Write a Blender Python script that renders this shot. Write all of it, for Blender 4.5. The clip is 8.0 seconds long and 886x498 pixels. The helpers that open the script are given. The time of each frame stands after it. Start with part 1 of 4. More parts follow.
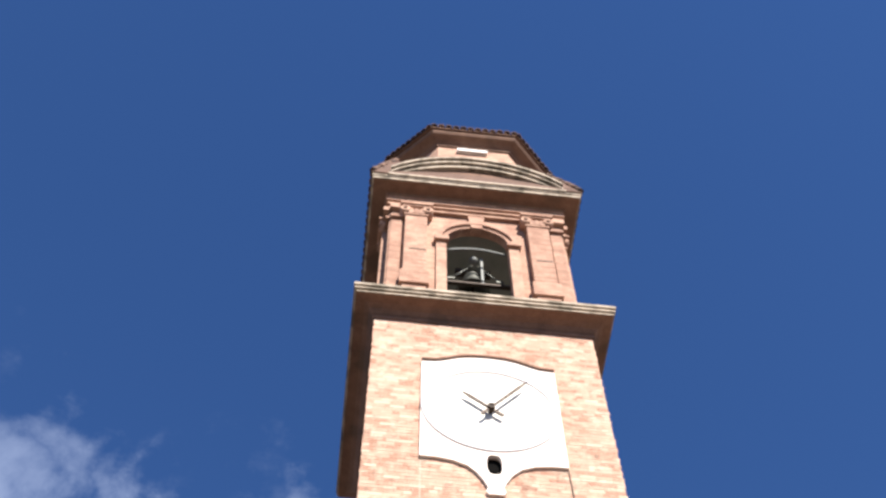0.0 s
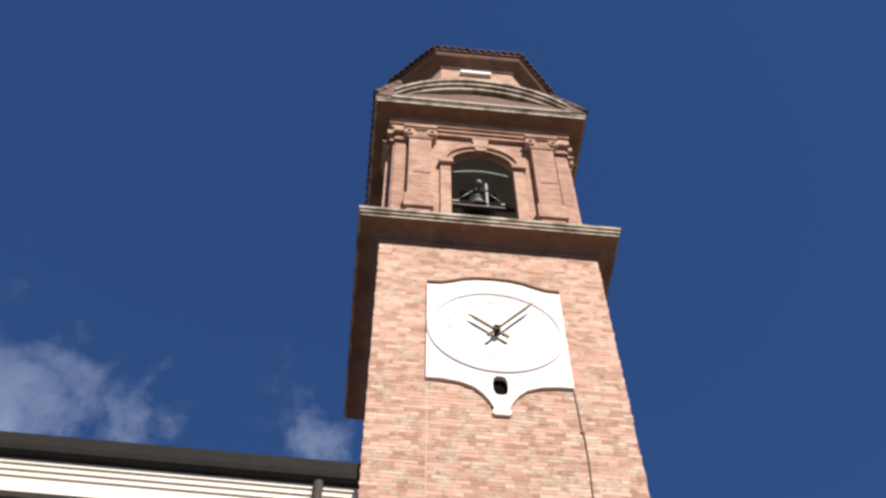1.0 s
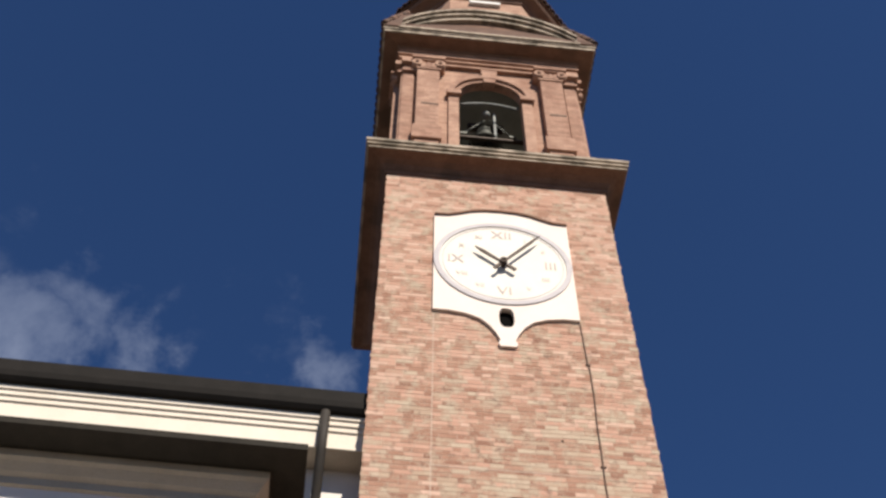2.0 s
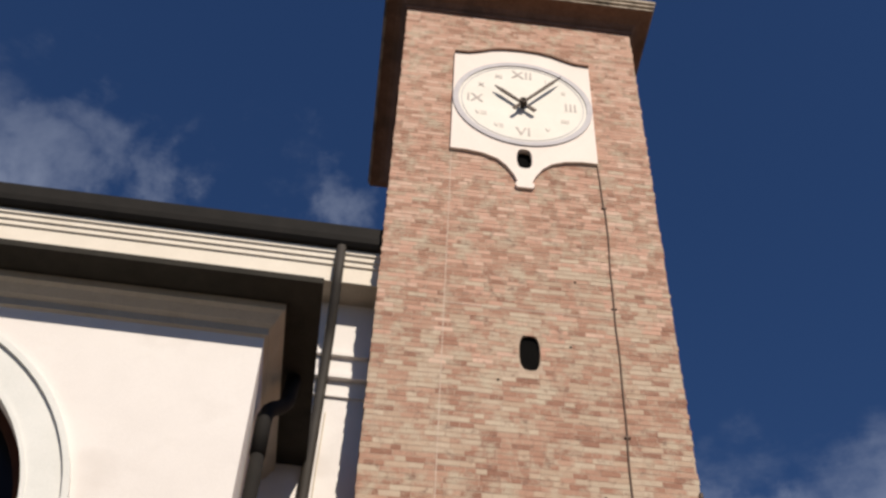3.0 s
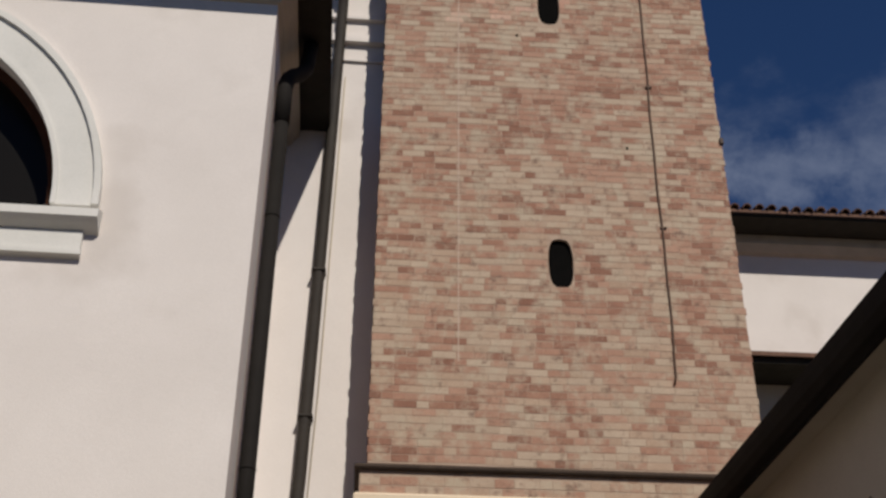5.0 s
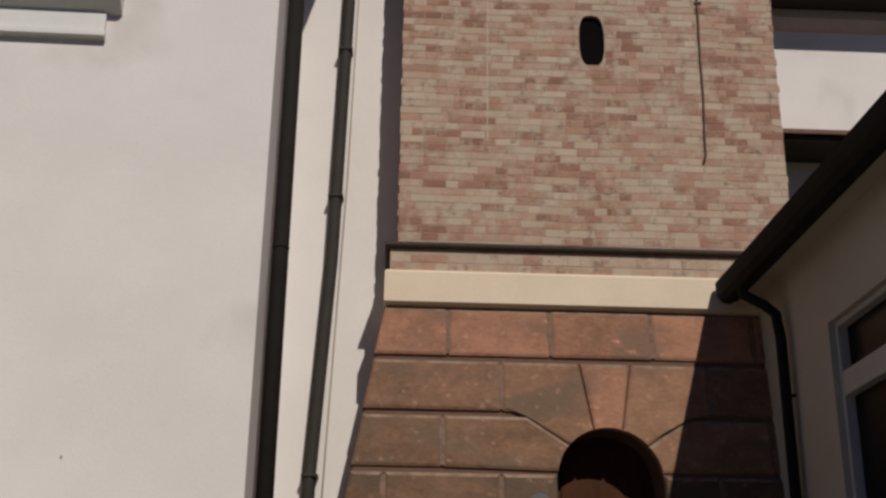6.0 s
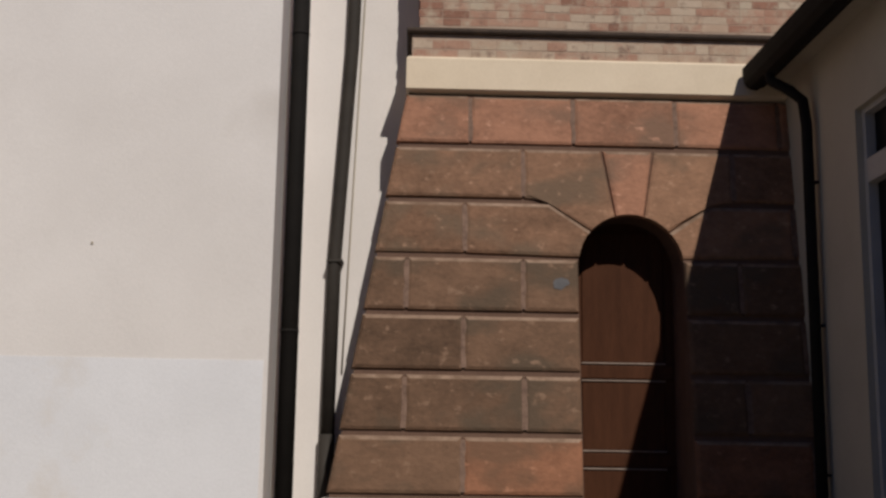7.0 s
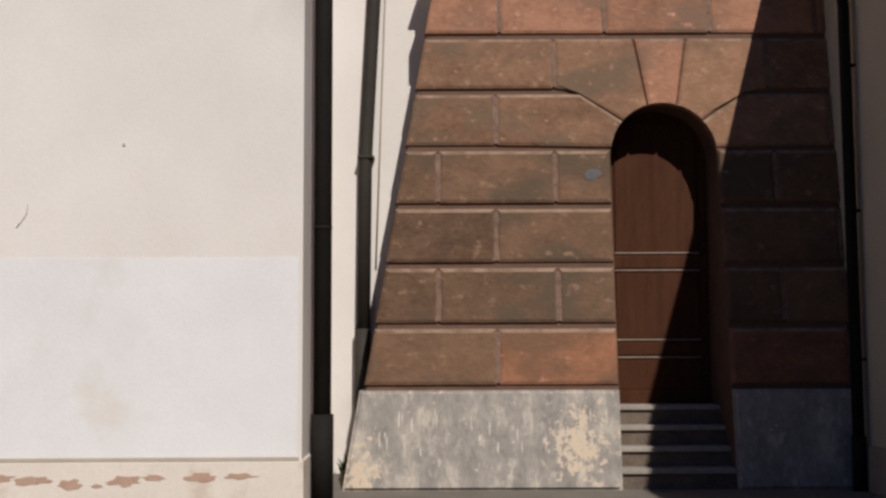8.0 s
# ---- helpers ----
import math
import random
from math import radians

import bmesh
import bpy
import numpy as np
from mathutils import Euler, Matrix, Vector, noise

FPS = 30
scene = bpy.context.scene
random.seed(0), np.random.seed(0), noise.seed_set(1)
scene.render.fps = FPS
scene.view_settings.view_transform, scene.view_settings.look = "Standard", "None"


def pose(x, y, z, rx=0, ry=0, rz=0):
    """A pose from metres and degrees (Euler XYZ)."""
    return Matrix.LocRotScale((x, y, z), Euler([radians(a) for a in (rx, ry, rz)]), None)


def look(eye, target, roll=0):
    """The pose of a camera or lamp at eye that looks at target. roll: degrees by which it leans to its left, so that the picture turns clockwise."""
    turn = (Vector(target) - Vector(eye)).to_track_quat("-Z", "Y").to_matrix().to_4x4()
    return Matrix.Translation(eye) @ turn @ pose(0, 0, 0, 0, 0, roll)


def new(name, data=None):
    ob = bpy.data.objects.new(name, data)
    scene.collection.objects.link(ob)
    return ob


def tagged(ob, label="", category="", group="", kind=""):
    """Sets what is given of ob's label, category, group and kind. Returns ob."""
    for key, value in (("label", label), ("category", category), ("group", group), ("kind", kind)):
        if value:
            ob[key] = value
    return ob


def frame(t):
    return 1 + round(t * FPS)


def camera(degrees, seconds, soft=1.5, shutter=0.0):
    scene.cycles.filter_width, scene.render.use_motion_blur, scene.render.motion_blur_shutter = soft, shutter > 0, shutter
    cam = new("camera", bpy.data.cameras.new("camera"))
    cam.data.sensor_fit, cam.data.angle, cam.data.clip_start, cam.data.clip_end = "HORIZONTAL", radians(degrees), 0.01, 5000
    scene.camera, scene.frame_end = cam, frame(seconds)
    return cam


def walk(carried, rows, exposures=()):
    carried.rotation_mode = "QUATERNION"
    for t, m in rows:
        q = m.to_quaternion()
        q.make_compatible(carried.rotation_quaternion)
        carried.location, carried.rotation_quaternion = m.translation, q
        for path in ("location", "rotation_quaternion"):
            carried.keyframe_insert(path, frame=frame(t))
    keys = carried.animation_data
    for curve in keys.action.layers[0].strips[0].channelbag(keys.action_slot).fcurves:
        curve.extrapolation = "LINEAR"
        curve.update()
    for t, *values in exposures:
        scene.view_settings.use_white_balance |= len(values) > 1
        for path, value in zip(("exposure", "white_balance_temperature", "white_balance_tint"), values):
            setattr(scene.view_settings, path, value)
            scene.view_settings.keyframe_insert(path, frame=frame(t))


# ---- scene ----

EYE = Vector((-2.206, -11.949, 1.294))
cam = camera(41.37, 8.0, soft=2.7)
# seconds, heading, tilt, lean of a camera that stands and tilts down the tower
TURNS = [
    (0.0, -6.645, 62.771, -0.318),
    (0.5, -6.199, 60.582, 0.051),
    (1.0, -6.119, 59.015, -0.397),
    (1.2, -6.165, 58.341, -0.476),
    (2.3, -4.790, 54.168, 1.691),
    (2.5, -4.517, 52.688, 2.516),
    (2.8, -4.521, 49.517, 2.671),
    (3.0, -4.503, 47.835, 2.946),
    (3.5, -4.381, 44.545, 3.315),
    (4.0, -4.578, 40.603, 2.535),
    (4.2, -4.670, 38.861, 1.576),
    (5.3, -3.596, 28.003, 0.352),
    (5.5, -3.131, 25.684, 0.482),
    (6.0, -2.445, 20.571, 0.740),
    (6.5, -1.905, 15.250, 1.155),
    (7.0, -1.451, 10.217, 0.877),
    (7.2, -1.263, 8.072, -0.273),
    (7.5, -1.009, 5.606, -0.313),
    (7.8, -0.593, 5.263, -0.143),
    (8.0, 0.094, 5.032, -0.232),
]


def held(yaw, tilt, lean):
    turn = Matrix.Rotation(radians(yaw), 4, "Z") @ Matrix.Rotation(radians(90 + tilt), 4, "X") @ Matrix.Rotation(radians(lean), 4, "Z")
    return Matrix.Translation(EYE) @ turn


walk(cam, [(t, held(a, b, c)) for t, a, b, c in TURNS],
     exposures=[(0.0, 1.38, 6350, 10), (0.5, 1.14, 6350, 10), (1.0, 0.85, 6400, 10), (1.3, 0.71, 6500, 10), (2.5, 0.32, 6680, 10), (3.0, 0.16, 6700, 10), (3.5, -0.06, 6700, 10),
                (4.2, -0.22, 6600, 10), (5.5, -0.57, 6400, 10), (6.5, -0.65, 6350, 10), (7.0, -0.57, 6300, 10), (8.0, -0.28, 6300, 10)])

# ---- sky and sun ----
TO_SUN = Vector((0.295, -1.0, 0.95)).normalized()
world = bpy.data.worlds.new("sky")
scene.world = world
world.use_nodes = True
wt = world.node_tree
wt.nodes.clear()
w_out = wt.nodes.new("ShaderNodeOutputWorld")
w_bg = wt.nodes.new("ShaderNodeBackground")
w_sky = wt.nodes.new("ShaderNodeTexSky")
w_sky.sky_type = "NISHITA"
w_sky.sun_disc = False
w_sky.sun_elevation = math.asin(TO_SUN.z)
w_sky.sun_rotation = math.atan2(TO_SUN.x, TO_SUN.y)
w_sky.air_density, w_sky.dust_density, w_sky.ozone_density = 1.0, 0.0, 6.0
w_bg.inputs["Strength"].default_value = 0.05
# thin wisps of cloud, thickest round a few directions of the sky
w_co = wt.nodes.new("ShaderNodeTexCoord")
w_n = wt.nodes.new("ShaderNodeTexNoise")
w_n.inputs["Scale"].default_value = 8.5
w_n.inputs["Detail"].default_value = 8.0
w_n.inputs["Roughness"].default_value = 0.58
w_n.inputs["Distortion"].default_value = 0.45
w_map = wt.nodes.new("ShaderNodeMapping")
w_map.inputs["Rotation"].default_value = (0.2, 0.5, 0.3)
w_map.inputs["Scale"].default_value = (0.75, 1.0, 1.5)
wt.links.new(w_co.outputs["Generated"], w_map.inputs["Vector"])
wt.links.new(w_map.outputs[0], w_n.inputs["Vector"])
WISPS = [((-0.353, 0.599, 0.719), 0.17, 0.5), ((-0.282, 0.611, 0.74), 0.085, 0.5), ((-0.246, 0.6, 0.761), 0.075, 0.46), ((-0.204, 0.628, 0.751), 0.06, 0.40),
         ((-0.265, 0.576, 0.773), 0.075, 0.28), ((-0.036, 0.645, 0.763), 0.055, 0.42), ((-0.061, 0.632, 0.773), 0.06, 0.26), ((0.292, 0.767, 0.571), 0.07, 0.36),
         ((0.319, 0.77, 0.553), 0.06, 0.48), ((0.357, 0.754, 0.551), 0.06, 0.46), ((0.396, 0.738, 0.546), 0.075, 0.5), ((0.442, 0.715, 0.543), 0.14, 0.52),
         ((0.294, 0.743, 0.601), 0.08, 0.22), ((0.8, 0.3, 0.45), 0.2, 0.45), ((-0.9, -0.1, 0.4), 0.25, 0.45), ((0.5, -0.75, 0.35), 0.2, 0.4)]
w_bend, w_off, w_dir = wt.nodes.new("ShaderNodeTexNoise"), wt.nodes.new("ShaderNodeVectorMath"), wt.nodes.new("ShaderNodeVectorMath")
w_bend.inputs["Scale"].default_value, w_bend.inputs["Detail"].default_value, w_bend.inputs["Roughness"].default_value = 17.0, 5.0, 0.6
wt.links.new(w_co.outputs["Generated"], w_bend.inputs["Vector"])
w_off.operation, w_dir.operation = "SUBTRACT", "MULTIPLY_ADD"
w_off.inputs[1].default_value = (0.5, 0.5, 0.5)
w_dir.inputs[1].default_value = (0.15, 0.15, 0.10)
wt.links.new(w_bend.outputs["Color"], w_off.inputs[0])
wt.links.new(w_off.outputs[0], w_dir.inputs[0])
wt.links.new(w_co.outputs["Generated"], w_dir.inputs[2])
total = None
for d, size, weight in WISPS:
    dist = wt.nodes.new("ShaderNodeVectorMath")
    dist.operation = "DISTANCE"
    dist.inputs[1].default_value = Vector(d).normalized()
    wt.links.new(w_dir.outputs[0], dist.inputs[0])
    near = wt.nodes.new("ShaderNodeMapRange")
    near.interpolation_type = "SMOOTHSTEP"
    near.inputs["From Min"].default_value, near.inputs["From Max"].default_value = 1.25 * size, 0.0
    near.inputs["To Max"].default_value = weight
    wt.links.new(dist.outputs["Value"], near.inputs["Value"])
    if total is None:
        total = near.outputs[0]
    else:
        plus = wt.nodes.new("ShaderNodeMath")
        plus.operation = "MAXIMUM"
        wt.links.new(total, plus.inputs[0])
        wt.links.new(near.outputs[0], plus.inputs[1])
        total = plus.outputs[0]
w_sum = wt.nodes.new("ShaderNodeMath")
w_sum.operation = "MULTIPLY_ADD"
w_sum.inputs[1].default_value = 0.85
w_r = wt.nodes.new("ShaderNodeMapRange")
w_r.interpolation_type = "SMOOTHSTEP"
w_r.inputs["From Min"].default_value, w_r.inputs["From Max"].default_value = 0.57, 1.12
w_r.inputs["To Max"].default_value = 0.39
w_tint = wt.nodes.new("ShaderNodeMix")
w_tint.data_type, w_tint.blend_type = "RGBA", "MULTIPLY"
w_tint.inputs[0].default_value = 1.0
w_tint.inputs[7].default_value = (0.60, 0.80, 1.08, 1)
w_mix = wt.nodes.new("ShaderNodeMix")
w_mix.data_type = "RGBA"
w_mix.inputs[7].default_value = (9.0, 10.0, 12.5, 1)
for a, b in ((w_n.outputs[0], w_sum.inputs[0]), (total, w_sum.inputs[2]), (w_sum.outputs[0], w_r.inputs["Value"]), (w_r.outputs[0], w_mix.inputs[0]),
             (w_tint.outputs[2], w_mix.inputs[6]), (w_sky.outputs[0], w_tint.inputs[6]), (w_mix.outputs[2], w_bg.inputs["Color"]), (w_bg.outputs[0], w_out.inputs["Surface"])):
    wt.links.new(a, b)

sun = new("sun", bpy.data.lights.new("sun", "SUN"))
sun.data.energy = 5.0
sun.data.angle = radians(0.5)
sun.data.color = (1.0, 0.93, 0.83)
sun.matrix_world = look(TO_SUN * 60, (0, 0, 0))

# ---- materials ----


def material(name, dark, light, rough=0.8, scale=3.0, fine=60.0, bump=0.25, spread=0.0, metal=0.0, stain=None, amount=0.0, stain_scale=1.2, stain_most=0.85, stain_rough=0.5, stretch=None, speck=None, speck_scale=18.0, speck_min=0.60, courses=0.0, spec=0.3):
    """A surface whose colour wanders from dark to light at two scales. spread: how far single pieces differ. stain: a second tone in ragged patches."""
    m = bpy.data.materials.new(name)
    m.use_nodes = True
    t = m.node_tree
    bsdf = t.nodes["Principled BSDF"]
    geo = t.nodes.new("ShaderNodeNewGeometry")
    place = geo.outputs["Position"]
    if stretch:
        sm = t.nodes.new("ShaderNodeMapping")
        sm.inputs["Scale"].default_value = stretch
        t.links.new(place, sm.inputs["Vector"])
        place = sm.outputs[0]
    big, small = t.nodes.new("ShaderNodeTexNoise"), t.nodes.new("ShaderNodeTexNoise")
    for n, s, d in ((big, scale, 6), (small, fine, 4)):
        n.inputs["Scale"].default_value, n.inputs["Detail"].default_value = s, d
        n.inputs["Roughness"].default_value = 0.65
        t.links.new(place, n.inputs["Vector"])
    add = t.nodes.new("ShaderNodeMath")
    add.operation = "MULTIPLY_ADD"
    add.inputs[1].default_value, add.inputs[2].default_value = 0.45, 0.0
    t.links.new(small.outputs[0], add.inputs[0])
    total = t.nodes.new("ShaderNodeMath")
    total.operation = "MULTIPLY_ADD"
    total.inputs[1].default_value = 0.75
    t.links.new(big.outputs[0], total.inputs[0])
    t.links.new(add.outputs[0], total.inputs[2])
    value = total.outputs[0]
    if spread:
        info = t.nodes.new("ShaderNodeObjectInfo")
        both = t.nodes.new("ShaderNodeMath")
        both.operation = "ADD"
        t.links.new(info.outputs["Random"], both.inputs[0])
        t.links.new(geo.outputs["Random Per Island"], both.inputs[1])
        frac = t.nodes.new("ShaderNodeMath")
        frac.operation = "FRACT"
        t.links.new(both.outputs[0], frac.inputs[0])
        mid = t.nodes.new("ShaderNodeMath")
        mid.operation = "MULTIPLY_ADD"
        mid.inputs[1].default_value, mid.inputs[2].default_value = spread, -spread / 2
        t.links.new(frac.outputs[0], mid.inputs[0])
        more = t.nodes.new("ShaderNodeMath")
        more.operation = "ADD"
        t.links.new(value, more.inputs[0])
        t.links.new(mid.outputs[0], more.inputs[1])
        value = more.outputs[0]
    ramp = t.nodes.new("ShaderNodeValToRGB")
    ramp.color_ramp.elements[0].position, ramp.color_ramp.elements[1].position = 0.32, 0.88
    ramp.color_ramp.elements[0].color = (*dark, 1)
    ramp.color_ramp.elements[1].color = (*light, 1)
    t.links.new(value, ramp.inputs[0])
    colour = ramp.outputs[0]
    if stain:
        sn = t.nodes.new("ShaderNodeTexNoise")
        sn.inputs["Scale"].default_value, sn.inputs["Detail"].default_value = stain_scale, 8
        sn.inputs["Roughness"].default_value = stain_rough
        t.links.new(place, sn.inputs["Vector"])
        sr = t.nodes.new("ShaderNodeMapRange")
        sr.inputs["From Min"].default_value, sr.inputs["From Max"].default_value = 0.62 - 0.25 * amount, 0.72 - 0.2 * amount
        sr.inputs["To Max"].default_value = stain_most
        t.links.new(sn.outputs[0], sr.inputs["Value"])
        mix = t.nodes.new("ShaderNodeMix")
        mix.data_type = "RGBA"
        mix.inputs[7].default_value = (*stain, 1)
        t.links.new(sr.outputs[0], mix.inputs[0])
        t.links.new(colour, mix.inputs[6])
        colour = mix.outputs[2]
    if courses:
        sep, along, co = t.nodes.new("ShaderNodeSeparateXYZ"), t.nodes.new("ShaderNodeMath"), t.nodes.new("ShaderNodeCombineXYZ")
        t.links.new(geo.outputs["Position"], sep.inputs[0])
        t.links.new(sep.outputs[0], along.inputs[0])
        t.links.new(sep.outputs[1], along.inputs[1])
        t.links.new(along.outputs[0], co.inputs[0])
        t.links.new(sep.outputs[2], co.inputs[1])
        bt, bm_ = t.nodes.new("ShaderNodeTexBrick"), t.nodes.new("ShaderNodeMix")
        bt.inputs["Scale"].default_value = 1.0
        bt.inputs["Brick Width"].default_value, bt.inputs["Row Height"].default_value, bt.inputs["Mortar Size"].default_value = 0.28, courses, 0.006
        bt.inputs["Color1"].default_value, bt.inputs["Color2"].default_value, bt.inputs["Mortar"].default_value = (1.1, 1.08, 1.06, 1), (0.78, 0.74, 0.72, 1), (0.80, 0.80, 0.80, 1)
        t.links.new(co.outputs[0], bt.inputs["Vector"])
        bm_.data_type, bm_.blend_type = "RGBA", "MULTIPLY"
        bm_.inputs[0].default_value = 1.0
        t.links.new(colour, bm_.inputs[6])
        t.links.new(bt.outputs[0], bm_.inputs[7])
        colour = bm_.outputs[2]
    if speck:
        pn, pr, pm = t.nodes.new("ShaderNodeTexNoise"), t.nodes.new("ShaderNodeMapRange"), t.nodes.new("ShaderNodeMix")
        pn.inputs["Scale"].default_value, pn.inputs["Detail"].default_value, pn.inputs["Roughness"].default_value = speck_scale, 4, 0.6
        t.links.new(place, pn.inputs["Vector"])
        pr.inputs["From Min"].default_value, pr.inputs["From Max"].default_value, pr.inputs["To Max"].default_value = speck_min, speck_min + 0.14, 0.8
        t.links.new(pn.outputs[0], pr.inputs["Value"])
        pm.data_type = "RGBA"
        pm.inputs[7].default_value = (*speck, 1)
        t.links.new(pr.outputs[0], pm.inputs[0])
        t.links.new(colour, pm.inputs[6])
        colour = pm.outputs[2]
    t.links.new(colour, bsdf.inputs["Base Color"])
    bsdf.inputs["Roughness"].default_value = rough
    bsdf.inputs["Specular IOR Level"].default_value = spec
    bsdf.inputs["Metallic"].default_value = metal
    if bump:
        b = t.nodes.new("ShaderNodeBump")
        b.inputs["Strength"].default_value, b.inputs["Distance"].default_value = bump, 0.01
        t.links.new(small.outputs[0], b.inputs["Height"])
        t.links.new(b.outputs[0], bsdf.inputs["Normal"])
    return m


LIME = (0.445, 0.37, 0.275)
BRICK_TONES = [material("brick_" + n, d, l, 0.92, 5.0, 40, 0.5, spread=0.26, stain=LIME, amount=a, stain_scale=2.8, stain_most=0.78, stain_rough=0.74, speck=(0.185, 0.112, 0.082), speck_scale=7, speck_min=0.56) for n, d, l, a in (
    ("dark_red", (0.205, 0.100, 0.067), (0.33, 0.172, 0.118), 0.52), ("red", (0.27, 0.138, 0.092), (0.405, 0.232, 0.162), 0.56),
    ("pink", (0.325, 0.180, 0.124), (0.44, 0.270, 0.192), 0.58), ("buff", (0.36, 0.246, 0.172), (0.47, 0.345, 0.252), 0.5),
    ("pale", (0.385, 0.285, 0.208), (0.50, 0.390, 0.292), 0.45),
    ("rose", (0.41, 0.228, 0.162), (0.53, 0.325, 0.240), 0.45), ("light_rose", (0.46, 0.290, 0.215), (0.59, 0.400, 0.308), 0.40))]
M_MORTAR = material("mortar", (0.33, 0.235, 0.172), (0.49, 0.375, 0.285), 0.95, 4.0, 50, 0.4, stain=(0.30, 0.19, 0.135), amount=0.45, stain_scale=5.0, stain_rough=0.7)
M_SEAM = material("lime_seam", (0.40, 0.30, 0.23), (0.58, 0.465, 0.38), 0.95, 6.0, 50, 0.3)
M_BRICK_WALL = material("brick_wall", (0.30, 0.16, 0.11), (0.46, 0.30, 0.22), 0.9, 6.0, 40, 0.5, courses=0.085)
M_TERRA = material("terracotta_trim", (0.235, 0.118, 0.080), (0.50, 0.328, 0.240), 0.88, 2.5, 30, 0.4, spread=0.2, stain=(0.30, 0.17, 0.12), amount=0.35, stain_scale=2.2, courses=0.085)
# Weathered brown, lowered further to hold the shade of the undersides.
M_CORNICE = material("weathered_shaded_cornice", (0.105, 0.055, 0.036), (0.25, 0.142, 0.096), 0.9, 3.0, 25, 0.4, stain=(0.10, 0.062, 0.043), amount=0.3)
M_LEDGE = material("pale_stone_edge", (0.24, 0.185, 0.14), (0.54, 0.45, 0.355), 0.9, 5.0, 22, 0.5, stain=(0.10, 0.082, 0.058), amount=0.62, stain_scale=2.4)
def block_stone(name, k, hue):
    """Sandstone of one tone: k scales how light it is, hue its red, green and blue."""
    d, l, s, p = (0.104, 0.060, 0.036), (0.285, 0.163, 0.100), (0.135, 0.094, 0.062), (0.40, 0.25, 0.165)
    tint = lambda c: tuple(min(0.6, k * v * w) for v, w in zip(c, hue))
    return material(name, tint(d), tint(l), 0.9, 3.4, 18, 1.0, spread=0.24, stain=tint(s), amount=0.42, stain_scale=1.5, stretch=(0.9, 0.9, 1.25), speck=tint(p), speck_scale=8.0, speck_min=0.605)


M_BLOCK = block_stone("brown_stone", 1.08, (1.02, 0.97, 0.95))
M_BLOCK_RED = block_stone("red_stone", 1.32, (1.08, 0.92, 0.92))
M_BLOCK_WARM = block_stone("warm_brown_stone", 0.98, (1.18, 0.93, 0.84))
M_BLOCK_DARK = block_stone("dark_brown_stone", 0.72, (1.0, 0.99, 0.98))
# Paler tone for top chamfers, painting in the sun they catch.
M_SUNLIT_WORN = material("sunlit_worn_edge", (0.155, 0.096, 0.063), (0.38, 0.26, 0.185), 0.9, 5.0, 30, 0.5, stain=(0.17, 0.105, 0.068), amount=0.42, stain_scale=4.0)
M_POINTING = material("pointing_mortar", (0.075, 0.045, 0.032), (0.29, 0.185, 0.135), 0.95, 11.0, 40, 0.3)
M_JOINT = material("dark_joint", (0.085, 0.048, 0.034), (0.165, 0.098, 0.068), 0.95, 4.0, 50, 0.3)
M_CREAM = material("cream_plaster", (0.62, 0.50, 0.36), (0.77, 0.64, 0.48), 0.85, 1.5, 40, 0.15)
M_FASCIA = material("pale_fascia_plaster", (0.62, 0.545, 0.45), (0.76, 0.685, 0.585), 0.85, 1.5, 40, 0.15)
M_SMEAR = material("faded_blue_paint", (0.085, 0.082, 0.085), (0.15, 0.14, 0.14), 0.9, 9.0, 40, 0.3)
M_FLAKE = material("cream_plaster_flake", (0.44, 0.385, 0.33), (0.64, 0.58, 0.51), 0.9, 6.0, 40, 0.3)
M_WHITE = material("white_plaster", (0.64, 0.588, 0.548), (0.76, 0.706, 0.665), 0.85, 0.8, 45, 0.2, stain=(0.60, 0.545, 0.50), amount=0.25, stain_scale=0.6)
M_DADO = material("grey_white_dado", (0.64, 0.622, 0.622), (0.77, 0.752, 0.756), 0.85, 1.0, 45, 0.2, stain=(0.66, 0.615, 0.58), amount=0.3, stain_scale=0.9, stain_rough=0.65)
M_PLINTH = material("peeling_plinth", (0.62, 0.545, 0.475), (0.74, 0.67, 0.60), 0.9, 2.5, 40, 0.3, stain=(0.56, 0.46, 0.38), amount=0.3, stain_scale=3.4)
M_BARE = material("bare_terracotta_render", (0.36, 0.225, 0.165), (0.50, 0.345, 0.265), 0.92, 9.0, 40, 0.4)
M_DIAL = material("dial_plaster", (0.68, 0.62, 0.54), (0.80, 0.75, 0.67), 0.8, 1.0, 40, 0.1)
M_PANEL = material("clock_plaster", (0.69, 0.58, 0.51), (0.82, 0.725, 0.65), 0.8, 1.0, 40, 0.1)
M_BASE = material("grey_stone_base", (0.15, 0.137, 0.128), (0.47, 0.42, 0.375), 0.9, 3.0, 14, 0.8, stain=(0.53, 0.465, 0.39), amount=0.36, stain_scale=3.0, stain_most=0.6, stain_rough=0.72, stretch=(1.5, 1.0, 0.8), speck=(0.54, 0.48, 0.41), speck_scale=7.0, speck_min=0.60)


